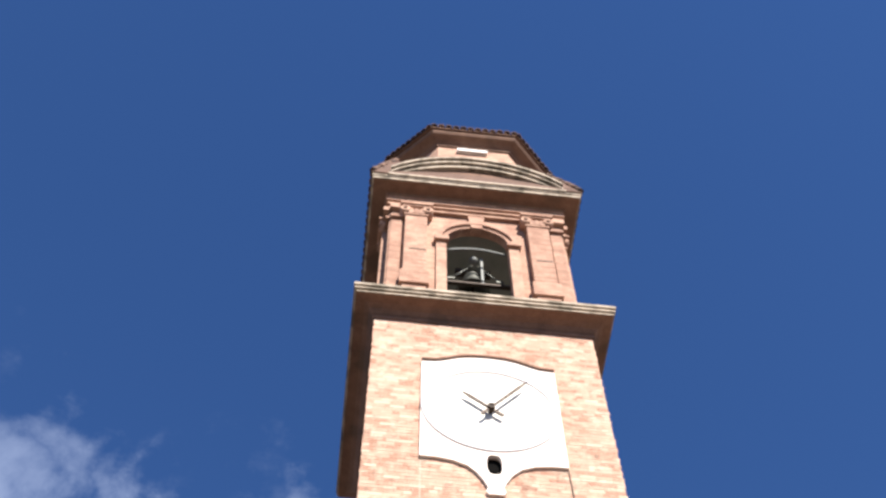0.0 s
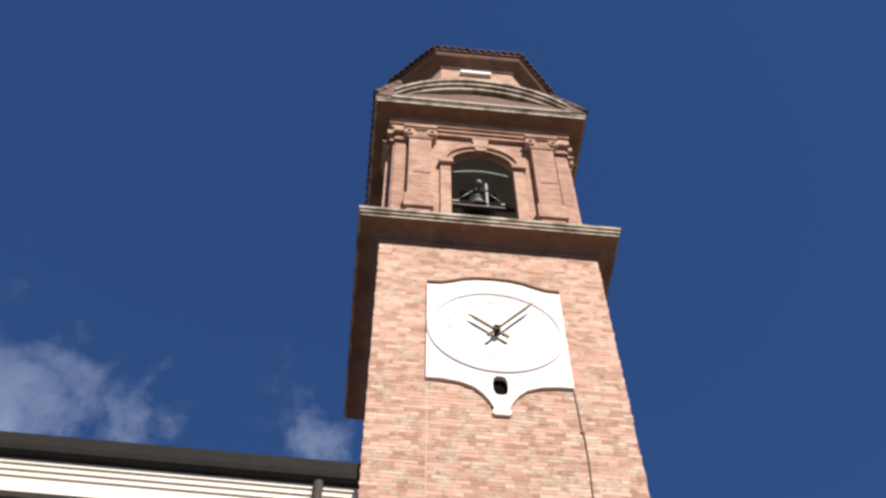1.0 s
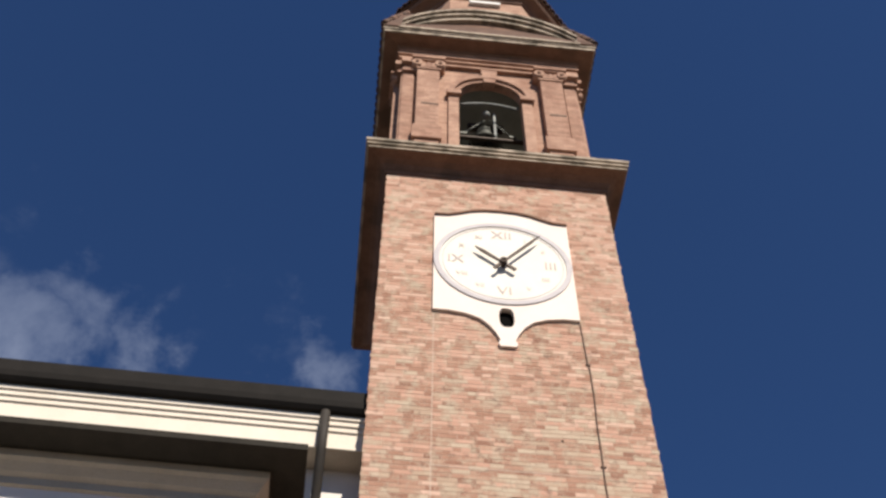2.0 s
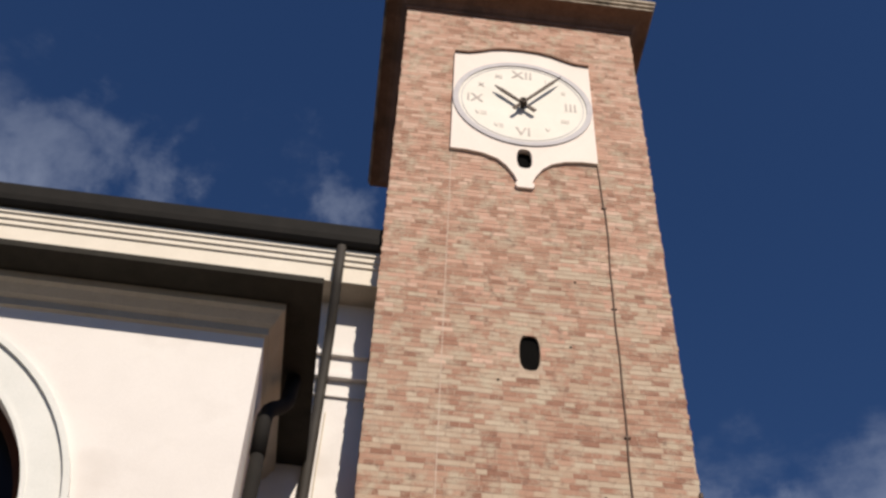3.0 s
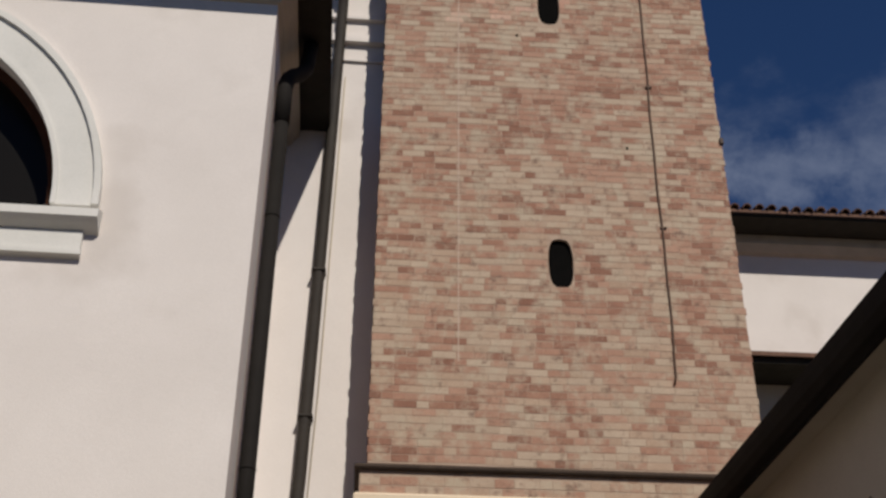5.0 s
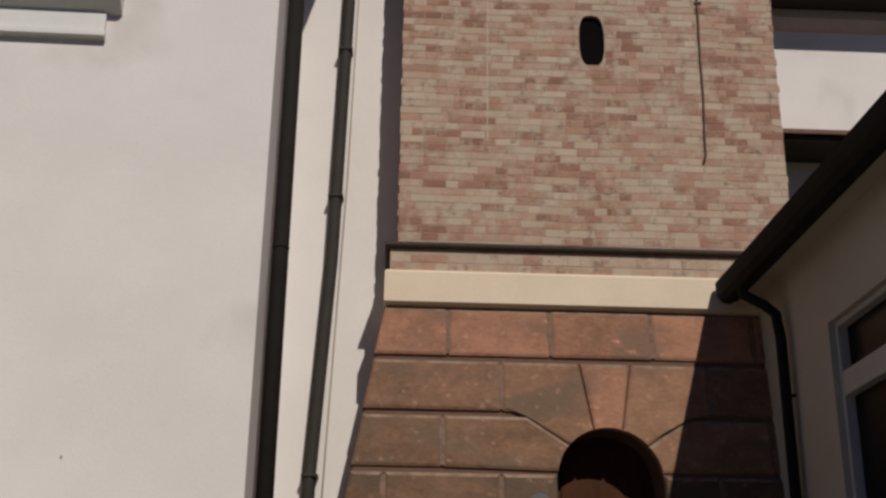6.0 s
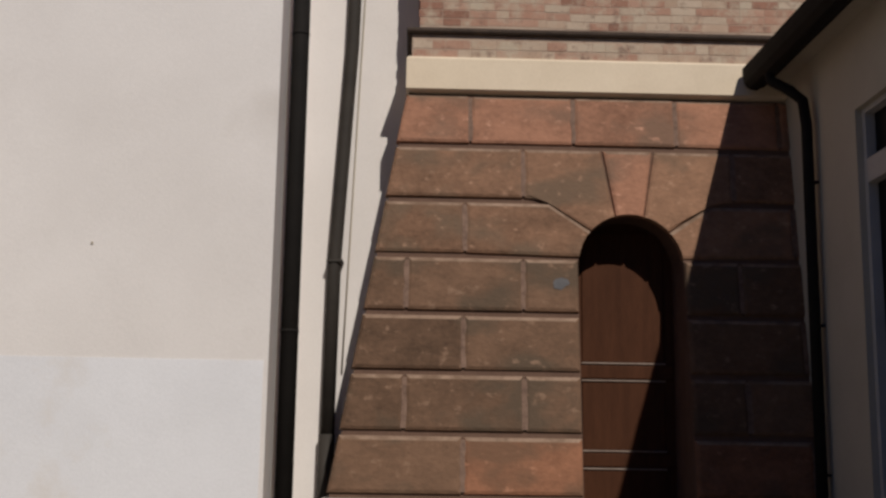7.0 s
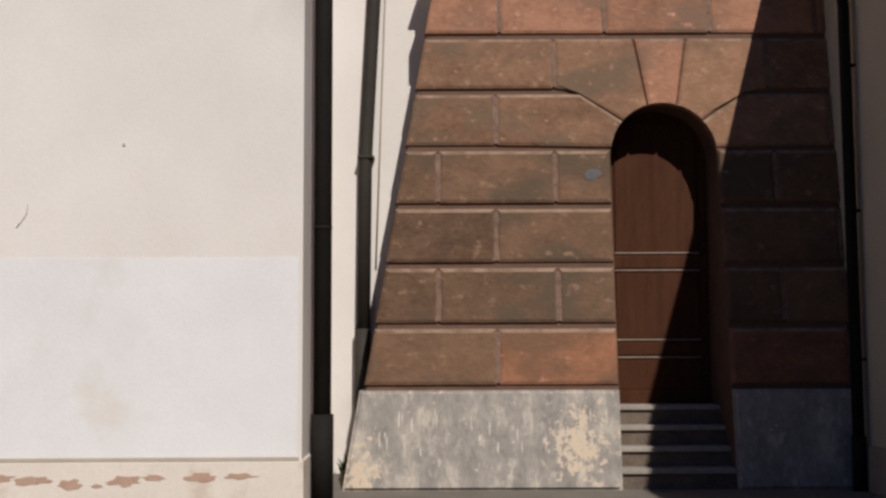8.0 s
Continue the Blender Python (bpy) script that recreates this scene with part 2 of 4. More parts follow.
def cream_flaking(m, where, reach):
    """Leaves ragged remains of cream render on a stone, thickest round one place."""
    t = m.node_tree
    bsdf = t.nodes["Principled BSDF"]
    under = bsdf.inputs["Base Color"].links[0].from_socket
    geo, stretch, dist, near = (t.nodes.new("ShaderNode" + n) for n in ("NewGeometry", "Mapping", "VectorMath", "MapRange"))
    noise, add, cut, mix = (t.nodes.new("ShaderNode" + n) for n in ("TexNoise", "Math", "MapRange", "Mix"))
    stretch.inputs["Scale"].default_value = (1.0, 0.0, 0.72)
    dist.operation = "DISTANCE"
    dist.inputs[1].default_value = (where[0], 0.0, where[1] * 0.72)
    near.interpolation_type = "SMOOTHSTEP"
    near.inputs["From Min"].default_value, near.inputs["From Max"].default_value, near.inputs["To Max"].default_value = reach, 0.0, 0.225
    noise.inputs["Scale"].default_value, noise.inputs["Detail"].default_value, noise.inputs["Roughness"].default_value = 13.0, 7, 0.66
    cut.inputs["From Min"].default_value, cut.inputs["From Max"].default_value, cut.inputs["To Max"].default_value = 0.635, 0.69, 0.95
    mix.data_type = "RGBA"
    mix.inputs[7].default_value = (0.60, 0.49, 0.37, 1)
    for a, b in ((geo.outputs["Position"], stretch.inputs["Vector"]), (stretch.outputs[0], dist.inputs[0]), (dist.outputs["Value"], near.inputs["Value"]),
                 (geo.outputs["Position"], noise.inputs["Vector"]), (near.outputs[0], add.inputs[0]), (noise.outputs[0], add.inputs[1]),
                 (add.outputs[0], cut.inputs["Value"]), (cut.outputs[0], mix.inputs[0]), (under, mix.inputs[6]), (mix.outputs[2], bsdf.inputs["Base Color"])):
        t.links.new(a, b)


cream_flaking(M_BASE, (-0.93, 0.45), 0.50)
cream_flaking(M_BASE, (-3.05, 0.10), 0.45)
M_STEEL = material("grey_painted_steel", (0.12, 0.125, 0.118), (0.23, 0.235, 0.22), 0.6, 4.0, 50, 0.1)
M_BELFRY = material("belfry_inside", (0.17, 0.19, 0.172), (0.28, 0.305, 0.275), 0.9, 2.0, 30, 0.2)
# Near-black tone carries the shadow under the drip moulding.
M_DRIP_SHADED = material("shaded_drip_stone", (0.03, 0.021, 0.016), (0.085, 0.058, 0.042), 0.9, 4.0, 30, 0.4)
M_RISER = material("dark_step_riser", (0.07, 0.05, 0.04), (0.20, 0.155, 0.12), 0.92, 5.0, 30, 0.4)
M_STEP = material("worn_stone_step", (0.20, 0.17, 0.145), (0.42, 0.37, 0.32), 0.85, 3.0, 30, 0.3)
M_EAVE = material("dark_stained_eave", (0.020, 0.018, 0.015), (0.044, 0.039, 0.032), 0.9, 4.0, 40, 0.2, spec=0.1)
M_GUTTER = material("dark_metal_gutter", (0.010, 0.009, 0.008), (0.022, 0.019, 0.017), 0.8, 3.0, 60, 0.1, spec=0.1)
M_PIPE = material("brown_metal_pipe", (0.024, 0.020, 0.017), (0.050, 0.042, 0.035), 0.7, 3.0, 60, 0.1, spec=0.2)
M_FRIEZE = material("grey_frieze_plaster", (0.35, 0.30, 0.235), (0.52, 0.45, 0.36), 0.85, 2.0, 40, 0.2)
M_FRAME = material("grey_white_surround", (0.58, 0.57, 0.53), (0.72, 0.70, 0.66), 0.85, 1.5, 40, 0.15)
M_TILE = material("clay_roof_tile", (0.050, 0.030, 0.023), (0.17, 0.095, 0.066), 0.9, 3.0, 30, 0.4, spread=0.35)
M_DOOR = material("brown_wood_door", (0.040, 0.0145, 0.0065), (0.084, 0.032, 0.015), 0.7, 3.0, 30, 0.2, spec=0.1, stretch=(4, 4, 0.5))
M_RAIL_LIGHT = material("lit_door_edge", (0.16, 0.105, 0.08), (0.34, 0.26, 0.21), 0.6, 9.0, 40, 0.2)
M_IRON = material("dark_iron", (0.025, 0.018, 0.014), (0.06, 0.04, 0.03), 0.6, 4.0, 50, 0.2, metal=0.5)
M_CABLE = material("brown_cable", (0.075, 0.045, 0.03), (0.14, 0.085, 0.058), 0.7, 6.0, 50, 0.1)
M_BLACK = material("dark_interior", (0.003, 0.003, 0.003), (0.007, 0.0065, 0.006), 0.95, 2.0, 30, 0.1, spec=0.02)
M_BRONZE = material("bell_bronze", (0.05, 0.052, 0.045), (0.13, 0.13, 0.115), 0.5, 5.0, 40, 0.1, metal=0.6)
M_NUMERAL = material("numeral_paint", (0.42, 0.35, 0.32), (0.54, 0.46, 0.42), 0.8, 6.0, 60, 0.0)
M_RING = material("grey_ring", (0.40, 0.37, 0.38), (0.54, 0.50, 0.50), 0.7, 6.0, 60, 0.0)
M_HOUSE = material("grey_house_plaster", (0.42, 0.385, 0.315), (0.54, 0.495, 0.41), 0.88, 1.2, 40, 0.2)
M_GREYPAINT = material("worn_grey_paint", (0.40, 0.385, 0.37), (0.52, 0.505, 0.49), 0.6, 3.0, 50, 0.1)
M_PAINT = material("white_painted_wood", (0.62, 0.60, 0.58), (0.76, 0.74, 0.71), 0.5, 3.0, 50, 0.1)
M_GROUND = material("paving", (0.115, 0.10, 0.085), (0.22, 0.195, 0.165), 0.9, 1.2, 25, 0.4)
M_PLANT = material("weed_leaf", (0.03, 0.05, 0.02), (0.07, 0.10, 0.04), 0.7, 8.0, 50, 0.1)
M_GLASS = bpy.data.materials.new("dark_glass")
M_GLASS.use_nodes = True
_g = M_GLASS.node_tree.nodes["Principled BSDF"]
_g.inputs["Base Color"].default_value = (0.008, 0.007, 0.006, 1)
_g.inputs["Roughness"].default_value = 0.3
_g.inputs["Specular IOR Level"].default_value = 0.12

# ---- mesh helpers ----


def finish(bm, name, mat):
    bmesh.ops.recalc_face_normals(bm, faces=bm.faces)
    me = bpy.data.meshes.new(name)
    bm.to_mesh(me)
    bm.free()
    me.materials.append(mat)
    return me


def part(name, bm, mat, parent=None, label=""):
    ob = new(name, finish(bm, name, mat))
    ob.parent = parent
    return tagged(ob, label)


def thing(name, label, category, group="", kind=""):
    return tagged(new(name), label, category, group, kind)


def box(x0, x1, y0, y1, z0, z1, bevel=0.0, bm=None):
    own = bm is None
    bm = bm or bmesh.new()
    v = [bm.verts.new((x, y, z)) for x in (x0, x1) for y in (y0, y1) for z in (z0, z1)]
    fs = [bm.faces.new([v[i] for i in f]) for f in ((0, 1, 3, 2), (4, 6, 7, 5), (0, 4, 5, 1), (2, 3, 7, 6), (0, 2, 6, 4), (1, 5, 7, 3))]
    if bevel and own:
        bmesh.ops.bevel(bm, geom=bm.edges[:], offset=bevel, segments=2, affect="EDGES", profile=0.6)
    return bm


def prism(points, front, back, bm=None):
    """A flat outline of (x, z), given depth: front and back are functions of (x, z) that give y."""
    bm = bm or bmesh.new()
    a = [bm.verts.new((x, front(x, z), z)) for x, z in points]
    b = [bm.verts.new((x, back(x, z), z)) for x, z in points]
    fa = bm.faces.new(a)
    bm.faces.new(b[::-1])
    n = len(points)
    for i in range(n):
        bm.faces.new((a[i], b[i], b[(i + 1) % n], a[(i + 1) % n]))
    return bm, fa


def slab(points, y0, y1, bm=None):
    return prism(points, lambda x, z: y0, lambda x, z: y1, bm)[0]


def ring(profile, cx, cy, hx, hy, bm=None):
    """A moulding of (out, z) carried round a rectangle with mitred corners."""
    bm = bm or bmesh.new()
    rows = []
    for out, z in profile:
        a, b = hx + out, hy + out
        rows.append([bm.verts.new((cx + s * a, cy + t * b, z)) for s, t in ((-1, -1), (1, -1), (1, 1), (-1, 1))])
    for p, q in zip(rows, rows[1:]):
        for i in range(4):
            bm.faces.new((p[i], p[(i + 1) % 4], q[(i + 1) % 4], q[i]))
    bm.faces.new(rows[0][::-1])
    bm.faces.new(rows[-1])
    return bm


def run(profile, x0, x1, bm=None, mitre0=0.0, mitre1=0.0):
    """A moulding of (y, z) carried along x."""
    bm = bm or bmesh.new()
    a = [bm.verts.new((x0, y, z)) for y, z in profile]
    b = [bm.verts.new((x1, y, z)) for y, z in profile]
    n = len(profile)
    for i in range(n):
        bm.faces.new((a[i], b[i], b[(i + 1) % n], a[(i + 1) % n]))
    bm.faces.new(a[::-1])
    bm.faces.new(b)
    return bm


def tube(points, r, bm=None, sides=14):
    """A round pipe along a line of points."""
    bm = bm or bmesh.new()
    pts = [Vector(p) for p in points]
    rings = []
    for i, p in enumerate(pts):
        d = (pts[min(i + 1, len(pts) - 1)] - pts[max(i - 1, 0)]).normalized()
        side = d.cross(Vector((0.31, 0.93, 0.17))).normalized()
        up = d.cross(side)
        rings.append([bm.verts.new(p + r * (math.cos(a) * side + math.sin(a) * up)) for a in [2 * math.pi * k / sides for k in range(sides)]])
    for p, q in zip(rings, rings[1:]):
        for k in range(sides):
            f = bm.faces.new((p[k], p[(k + 1) % sides], q[(k + 1) % sides], q[k]))
            f.smooth = True
    bm.faces.new(rings[0][::-1])
    bm.faces.new(rings[-1])
    return bm


def lathe(profile, cx, cy, bm=None, sides=32):
    bm = bm or bmesh.new()
    rows = [[bm.verts.new((cx + r * math.cos(2 * math.pi * k / sides), cy + r * math.sin(2 * math.pi * k / sides), z)) for k in range(sides)] for r, z in profile]
    for p, q in zip(rows, rows[1:]):
        for k in range(sides):
            bm.faces.new((p[k], p[(k + 1) % sides], q[(k + 1) % sides], q[k])).smooth = True
    return bm


def arc(cx, cz, r, a0, a1, n):
    return [(cx + r * math.cos(radians(a0 + (a1 - a0) * i / n)), cz + r * math.sin(radians(a0 + (a1 - a0) * i / n))) for i in range(n + 1)]


# ---- ground ----
tagged(part("ground", box(-400, 400, -400, 400, -0.3, 0.0), M_GROUND), "worn stone paving at the foot of the tower", "ground", kind="structure")

# Unseen walls, added to cut low sky light and deepen the shade.
for name, a in (("sky_block_south", (-40, 40, -34, -33, 0, 11)), ("sky_block_west", (-33, -32, -33, 30, 0, 11)), ("sky_block_east", (33, 34, -33, 30, 0, 11))):
    tagged(part(name, box(*a), M_HOUSE), "unseen grey plaster wall added to block low sky light", "wall", kind="structure")

# ---- bell tower ----
HALF = 2.2
MID = 2.2
tower = thing("bell_tower", "tall square brick bell tower with a battered stone ground storey", "bell tower")
SLITS = ((0.02, 8.45), (0.03, 12.57), (0.02, 16.93))
SLIT_W, SLIT_H = 0.15, (0.34, 0.34, 0.27)


def capsule(cx, cz, w, h, a0, a1, n=10):
    """Half of an upright rounded slot: a0 to a1 in degrees from the right."""
    pts = []
    for i in range(n + 1):
        a = radians(a0 + (a1 - a0) * i / n)
        c, s = math.cos(a), math.sin(a)
        pts.append((cx + w * math.copysign(abs(c) ** 0.6, c), cz + h * math.copysign(abs(s) ** 0.8, s)))
    return pts


def weld(bm):
    """Joins touching pieces into one body and takes out the faces between them."""
    bmesh.ops.remove_doubles(bm, verts=bm.verts[:], dist=0.0005)
    seen = {}
    for f in bm.faces:
        seen.setdefault(frozenset(v.index for v in f.verts), []).append(f)
    bmesh.ops.delete(bm, geom=[f for fs in seen.values() if len(fs) > 1 for f in fs], context="FACES")
    return bm


def shaft_mesh():
    bm = bmesh.new()
    y0, y1 = 0.0, 0.7
    z0, z1 = 5.76, 21.4
    mids = [cz for _, cz in SLITS]
    slab([(-HALF + 0.014, z0), (-0.3, z0)] + [(-0.3, z) for z in mids] + [(-0.3, z1), (-HALF + 0.014, z1)], y0, y1, bm)
    slab([(0.3, z0), (HALF - 0.014, z0), (HALF - 0.014, z1), (0.3, z1)] + [(0.3, z) for z in mids[::-1]], y0, y1, bm)
    low = [(-0.3, z0), (0.3, z0)]
    for (cx, cz), h in zip(SLITS, SLIT_H):
        slab(low + [(0.3, cz)] + capsule(cx, cz, SLIT_W, h, 360, 180) + [(-0.3, cz)], y0, y1, bm)
        low = [(-0.3, cz)] + capsule(cx, cz, SLIT_W, h, 180, 0) + [(0.3, cz)]
    slab(low + [(0.3, z1), (-0.3, z1)], y0, y1, bm)
    bm.verts.index_update()
    weld(bm)
    return bm


shaft = part("shaft", shaft_mesh(), M_MORTAR, tower, "weathered pinkish-red brick shaft")
for s in (-1, 1):
    a, b = sorted((s * HALF, s * (HALF - 0.7)))
    part("shaft_side", box(a, b, 0.702, 4.4, 5.76, 21.4), M_BRICK_WALL, tower)
part("shaft_back", box(-1.498, 1.498, 3.7, 4.4, 5.76, 21.4), M_BRICK_WALL, tower)
# Black sheets close the slits and stand for their unlit depth.
for cx, cz in SLITS:
    part("slit_darkness", box(cx - 0.145, cx + 0.145, 0.05, 0.08, cz - 0.5, cz + 0.5), M_BLACK, tower, "black sheet standing for the unlit inside of the slit")

# string course between shaft and ground storey
ledge = part("ledge", ring([(0.0, 5.50), (0.066, 5.51), (0.066, 5.752), (0.0, 5.76)], 0, MID, HALF, HALF), M_MORTAR, tower, "weathered pinkish-grey brick course")
part("band", ring([(0.0, 5.10), (0.09, 5.12), (0.12, 5.14), (0.12, 5.47), (0.10, 5.495), (-0.02, 5.50)], 0, MID, HALF, HALF), M_CREAM, tower, "smooth cream plaster band")
part("drip", ring([(0.0, 5.754), (0.11, 5.757), (0.125, 5.775), (0.125, 5.80), (0.0, 5.86)], 0, MID, HALF, HALF), M_DRIP_SHADED, tower, "thin drip moulding, coloured dark for its underside shadow")

# battered ground storey
BAT, SIDE = 0.139, 0.162


def face_y(x, z):
    return -0.05 - BAT * max(0.0, 5.12 - z)


def left_x(z):
    return -2.32 - SIDE * (5.12 - z)


def core_mesh():
    bm = bmesh.new()
    for s in (-1, 1):
        outer = [(s * (-left_x(z) - 0.035), z) for z in (0.0, 5.11)]
        pts = [(s * 0.54, 0.0), outer[0], outer[1], (s * 0.54, 5.11)]
        prism(pts, lambda x, z: face_y(x, z) + 0.035, lambda x, z: 0.9 if abs(x) < 1 else 4.4, bm)
    head = [(-0.539, 5.11), (0.539, 5.11), (0.539, 3.27)] + arc(0, 3.27, 0.539, 0, 180, 18) [1:]
    prism(head, lambda x, z: face_y(x, z) + 0.035, lambda x, z: 0.9, bm)
    return bm


ground_storey = part("ground_storey", core_mesh(), M_JOINT, tower, "dark recessed joints of the ground storey")
ROWS = [0.95 + 0.596 * i for i in range(8)]


def stone(points):
    """One rusticated block with chamfered, slightly uneven edges."""
    jx, jz = 0.006, 0.024
    lift = random.uniform(-0.006, 0.008)
    cx = sum(p[0] for p in points) / len(points)
    cz = sum(p[1] for p in points) / len(points)
    pts = []
    for x, z in points:
        if abs(math.hypot(x, z - 3.27) - 0.535) < 0.001:
            pts.append((x, z))
            continue
        pts.append((x + (jx if x < cx else -jx), z + (jz if z < cz else -jz)))
    bm, fa = prism(pts, lambda x, z: face_y(x, z) - lift, lambda x, z: face_y(x, z) + 0.12)
    on_arch = lambda v: abs(math.hypot(v.co.x, v.co.z - 3.27) - 0.535) < 0.001
    bmesh.ops.bevel(bm, geom=[e for e in fa.edges if not all(on_arch(v) for v in e.verts)], offset=0.042, segments=2, affect="EDGES", profile=0.5)
    red = cz > ROWS[6] or (abs(cx) < 0.2 and cz > 3.5) or (abs(cx) < 1.4 and cz < ROWS[1])
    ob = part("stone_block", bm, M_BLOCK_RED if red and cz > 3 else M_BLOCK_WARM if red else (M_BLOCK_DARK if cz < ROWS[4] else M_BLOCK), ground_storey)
    ob.data.materials.append(M_SUNLIT_WORN)  # worn upper arris, paled as if catching the sun
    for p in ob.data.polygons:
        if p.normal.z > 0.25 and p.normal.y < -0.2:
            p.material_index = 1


def rect(x0, x1, k):
    z0, z1 = ROWS[k], ROWS[k + 1]
    a0, a1 = (left_x(z0), left_x(z1)) if x0 is None else (x0, x0)
    b0, b1 = (-left_x(z0), -left_x(z1)) if x1 is None else (x1, x1)
    return [(a0, z0), (b0, z0), (b1, z1), (a1, z1)]


for k in range(4):
    if k % 2:
        cuts = [None, -2.27, -1.10, -0.535]
    else:
        cuts = [None, -1.70, -0.535]
    for a, b in zip(cuts, cuts[1:]):
        stone(rect(a, b, k))
        stone([(-x, z) for x, z in rect(a, b, k)][::-1])
arch_pt = lambda a: (0.535 * math.cos(radians(a)), 3.27 + 0.535 * math.sin(radians(a)))
for s in (-1, 1):
    flip = (lambda p: [(-x, z) for x, z in p][::-1]) if s > 0 else (lambda p: p)
    stone(flip(rect(None, -1.69, 4)))
    stone(flip([(-1.69, ROWS[4])] + [arch_pt(a) for a in (173, 165, 156, 147, 139)] + [(-0.83, ROWS[5]), (-1.69, ROWS[5])]))
    stone(flip(rect(None, -1.09, 5)))
    stone(flip([(-1.09, ROWS[5]), (-0.83, ROWS[5])] + [arch_pt(a) for a in (139, 131, 122, 114, 106)] + [(-0.27, ROWS[6]), (-1.09, ROWS[6])]))
stone([arch_pt(106), arch_pt(98), arch_pt(90), arch_pt(82), arch_pt(74), (0.27, ROWS[6]), (-0.27, ROWS[6])])
for a, b in ((None, -1.64), (-1.64, -0.557), (-0.557, 0.52), (0.52, 1.62), (1.62, None)):
    stone(rect(a, b, 6))

def upright_joint(x, k):
    """Pale mortar filling one upright joint between two blocks."""
    z0, z1 = ROWS[k] + 0.05, ROWS[k + 1] - 0.05
    zs = [z0 + (z1 - z0) * i / 6 for i in range(7)]
    pts = [(x - random.uniform(0.016, 0.034), z) for z in zs] + [(x + random.uniform(0.016, 0.034), z) for z in zs[::-1]]
    bm, fa = prism(pts, lambda x, z: face_y(x, z) + 0.004, lambda x, z: face_y(x, z) + 0.034)
    part("upright_joint", bm, M_POINTING, ground_storey)


for k, xs in enumerate(((-1.70, 1.70), (-2.27, -1.10, 1.10, 2.27), (-1.70, 1.70), (-2.27, -1.10, 1.10, 2.27), (-1.69, 1.69), (-1.09, 1.09), (-1.64, -0.557, 0.52, 1.62))):
    for x in xs:
        upright_joint(x, k)

# stone base beside the door
for s in (-1, 1):
    bx = lambda z: 2.32 + SIDE * (5.12 - z) + 0.03
    pts = [(s * 0.545, 0.0), (s * bx(0), 0.0), (s * bx(0.93), 0.93), (s * 0.545, 0.93)]
    bm, fa = prism(pts, lambda x, z: face_y(x, z) - 0.05, lambda x, z: 0.4)
    bmesh.ops.bevel(bm, geom=list(fa.edges), offset=0.03, segments=3, affect="EDGES")
    ob = part("base_stone", bm, M_BASE, tower, "grey stone base with flaking yellowish patches")
    base_left = ob if s < 0 else base_left
for i in range(4):
    y = -0.74 + 0.21 * i
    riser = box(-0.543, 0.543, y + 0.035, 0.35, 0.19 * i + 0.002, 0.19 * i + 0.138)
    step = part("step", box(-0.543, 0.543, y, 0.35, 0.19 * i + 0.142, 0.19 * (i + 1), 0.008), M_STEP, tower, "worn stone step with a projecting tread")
    part("riser", riser, M_RISER, step, "darker brown riser")

def patch(cx, cz, w, h, y, mat, name, parent, n=9):
    """A thin ragged patch lying on a wall; y gives the wall's face."""
    pts = []
    for i in range(n):
        a = 2 * math.pi * i / n
        k = random.uniform(0.55, 1.15)
        pts.append((cx + w * k * math.cos(a), cz + h * k * math.sin(a)))
    bm, fa = prism(pts, lambda x, z: y(x, z) - 0.004, lambda x, z: y(x, z) + 0.01)
    return part(name, bm, mat, parent)


base_y = lambda x, z: face_y(x, z) - 0.05
for i in range(34):
    patch(random.uniform(-2.85, -0.68), random.uniform(0.34, 0.74), random.uniform(0.004, 0.012), random.uniform(0.03, 0.13), base_y, M_FLAKE, "lime_drip", base_left, 12)
patch(-0.74, 3.06, 0.11, 0.06, lambda x, z: face_y(x, z) - 0.006, M_SMEAR, "paint_smear", tower)

# door
door = part("door", box(-0.545, 0.545, 0.25, 0.31, 0.76, 3.9), M_DOOR, tower, "brown panelled wooden door in the arched doorway")
for z0, z1 in ((0.90, 1.225), (1.425, 2.125), (2.325, 3.7)):
    for x0, x1 in ((-0.43, 0.43),):
        part("door_panel", box(x0, x1, 0.230, 0.249, z0, z1, 0.012), M_DOOR, door)
for z in (0.83, 1.325, 2.225):
    part("door_rail", box(-0.53, 0.53, 0.220, 0.249, z - 0.07, z + 0.07, 0.012), M_DOOR, door)
# Pale strips paint the light that the rail edges catch.
for z in (1.235, 1.415, 2.135, 2.315):
    bead = box(-0.44, 0.44, 0.214, 0.249, z - 0.008, z + 0.008, 0.005)
    part("rail_highlight", bead, M_RAIL_LIGHT, door, "pale strip painting the light on a door rail edge")

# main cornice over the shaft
part("cornice_soffit", ring([(-0.3, 21.36), (0.03, 21.36), (0.05, 21.42), (0.02, 21.46), (0.06, 21.50), (0.12, 21.58), (0.22, 21.64), (0.34, 21.67), (0.40, 21.68)], 0, MID, HALF, HALF), M_CORNICE, tower, "brown brick cornice underside, darkened for its shade")
part("cornice_edge", ring([(0.34, 21.684), (0.41, 21.69), (0.41, 21.73), (0.35, 21.735), (0.35, 21.775), (0.44, 21.785), (0.44, 21.835), (0.375, 21.84), (0.375, 21.88), (0.46, 21.89), (0.46, 21.97), (0.40, 22.00), (-0.2, 22.1)], 0, MID, HALF, HALF), M_LEDGE, tower, "pale weathered cornice edge")

# belfry
BH = 2.0


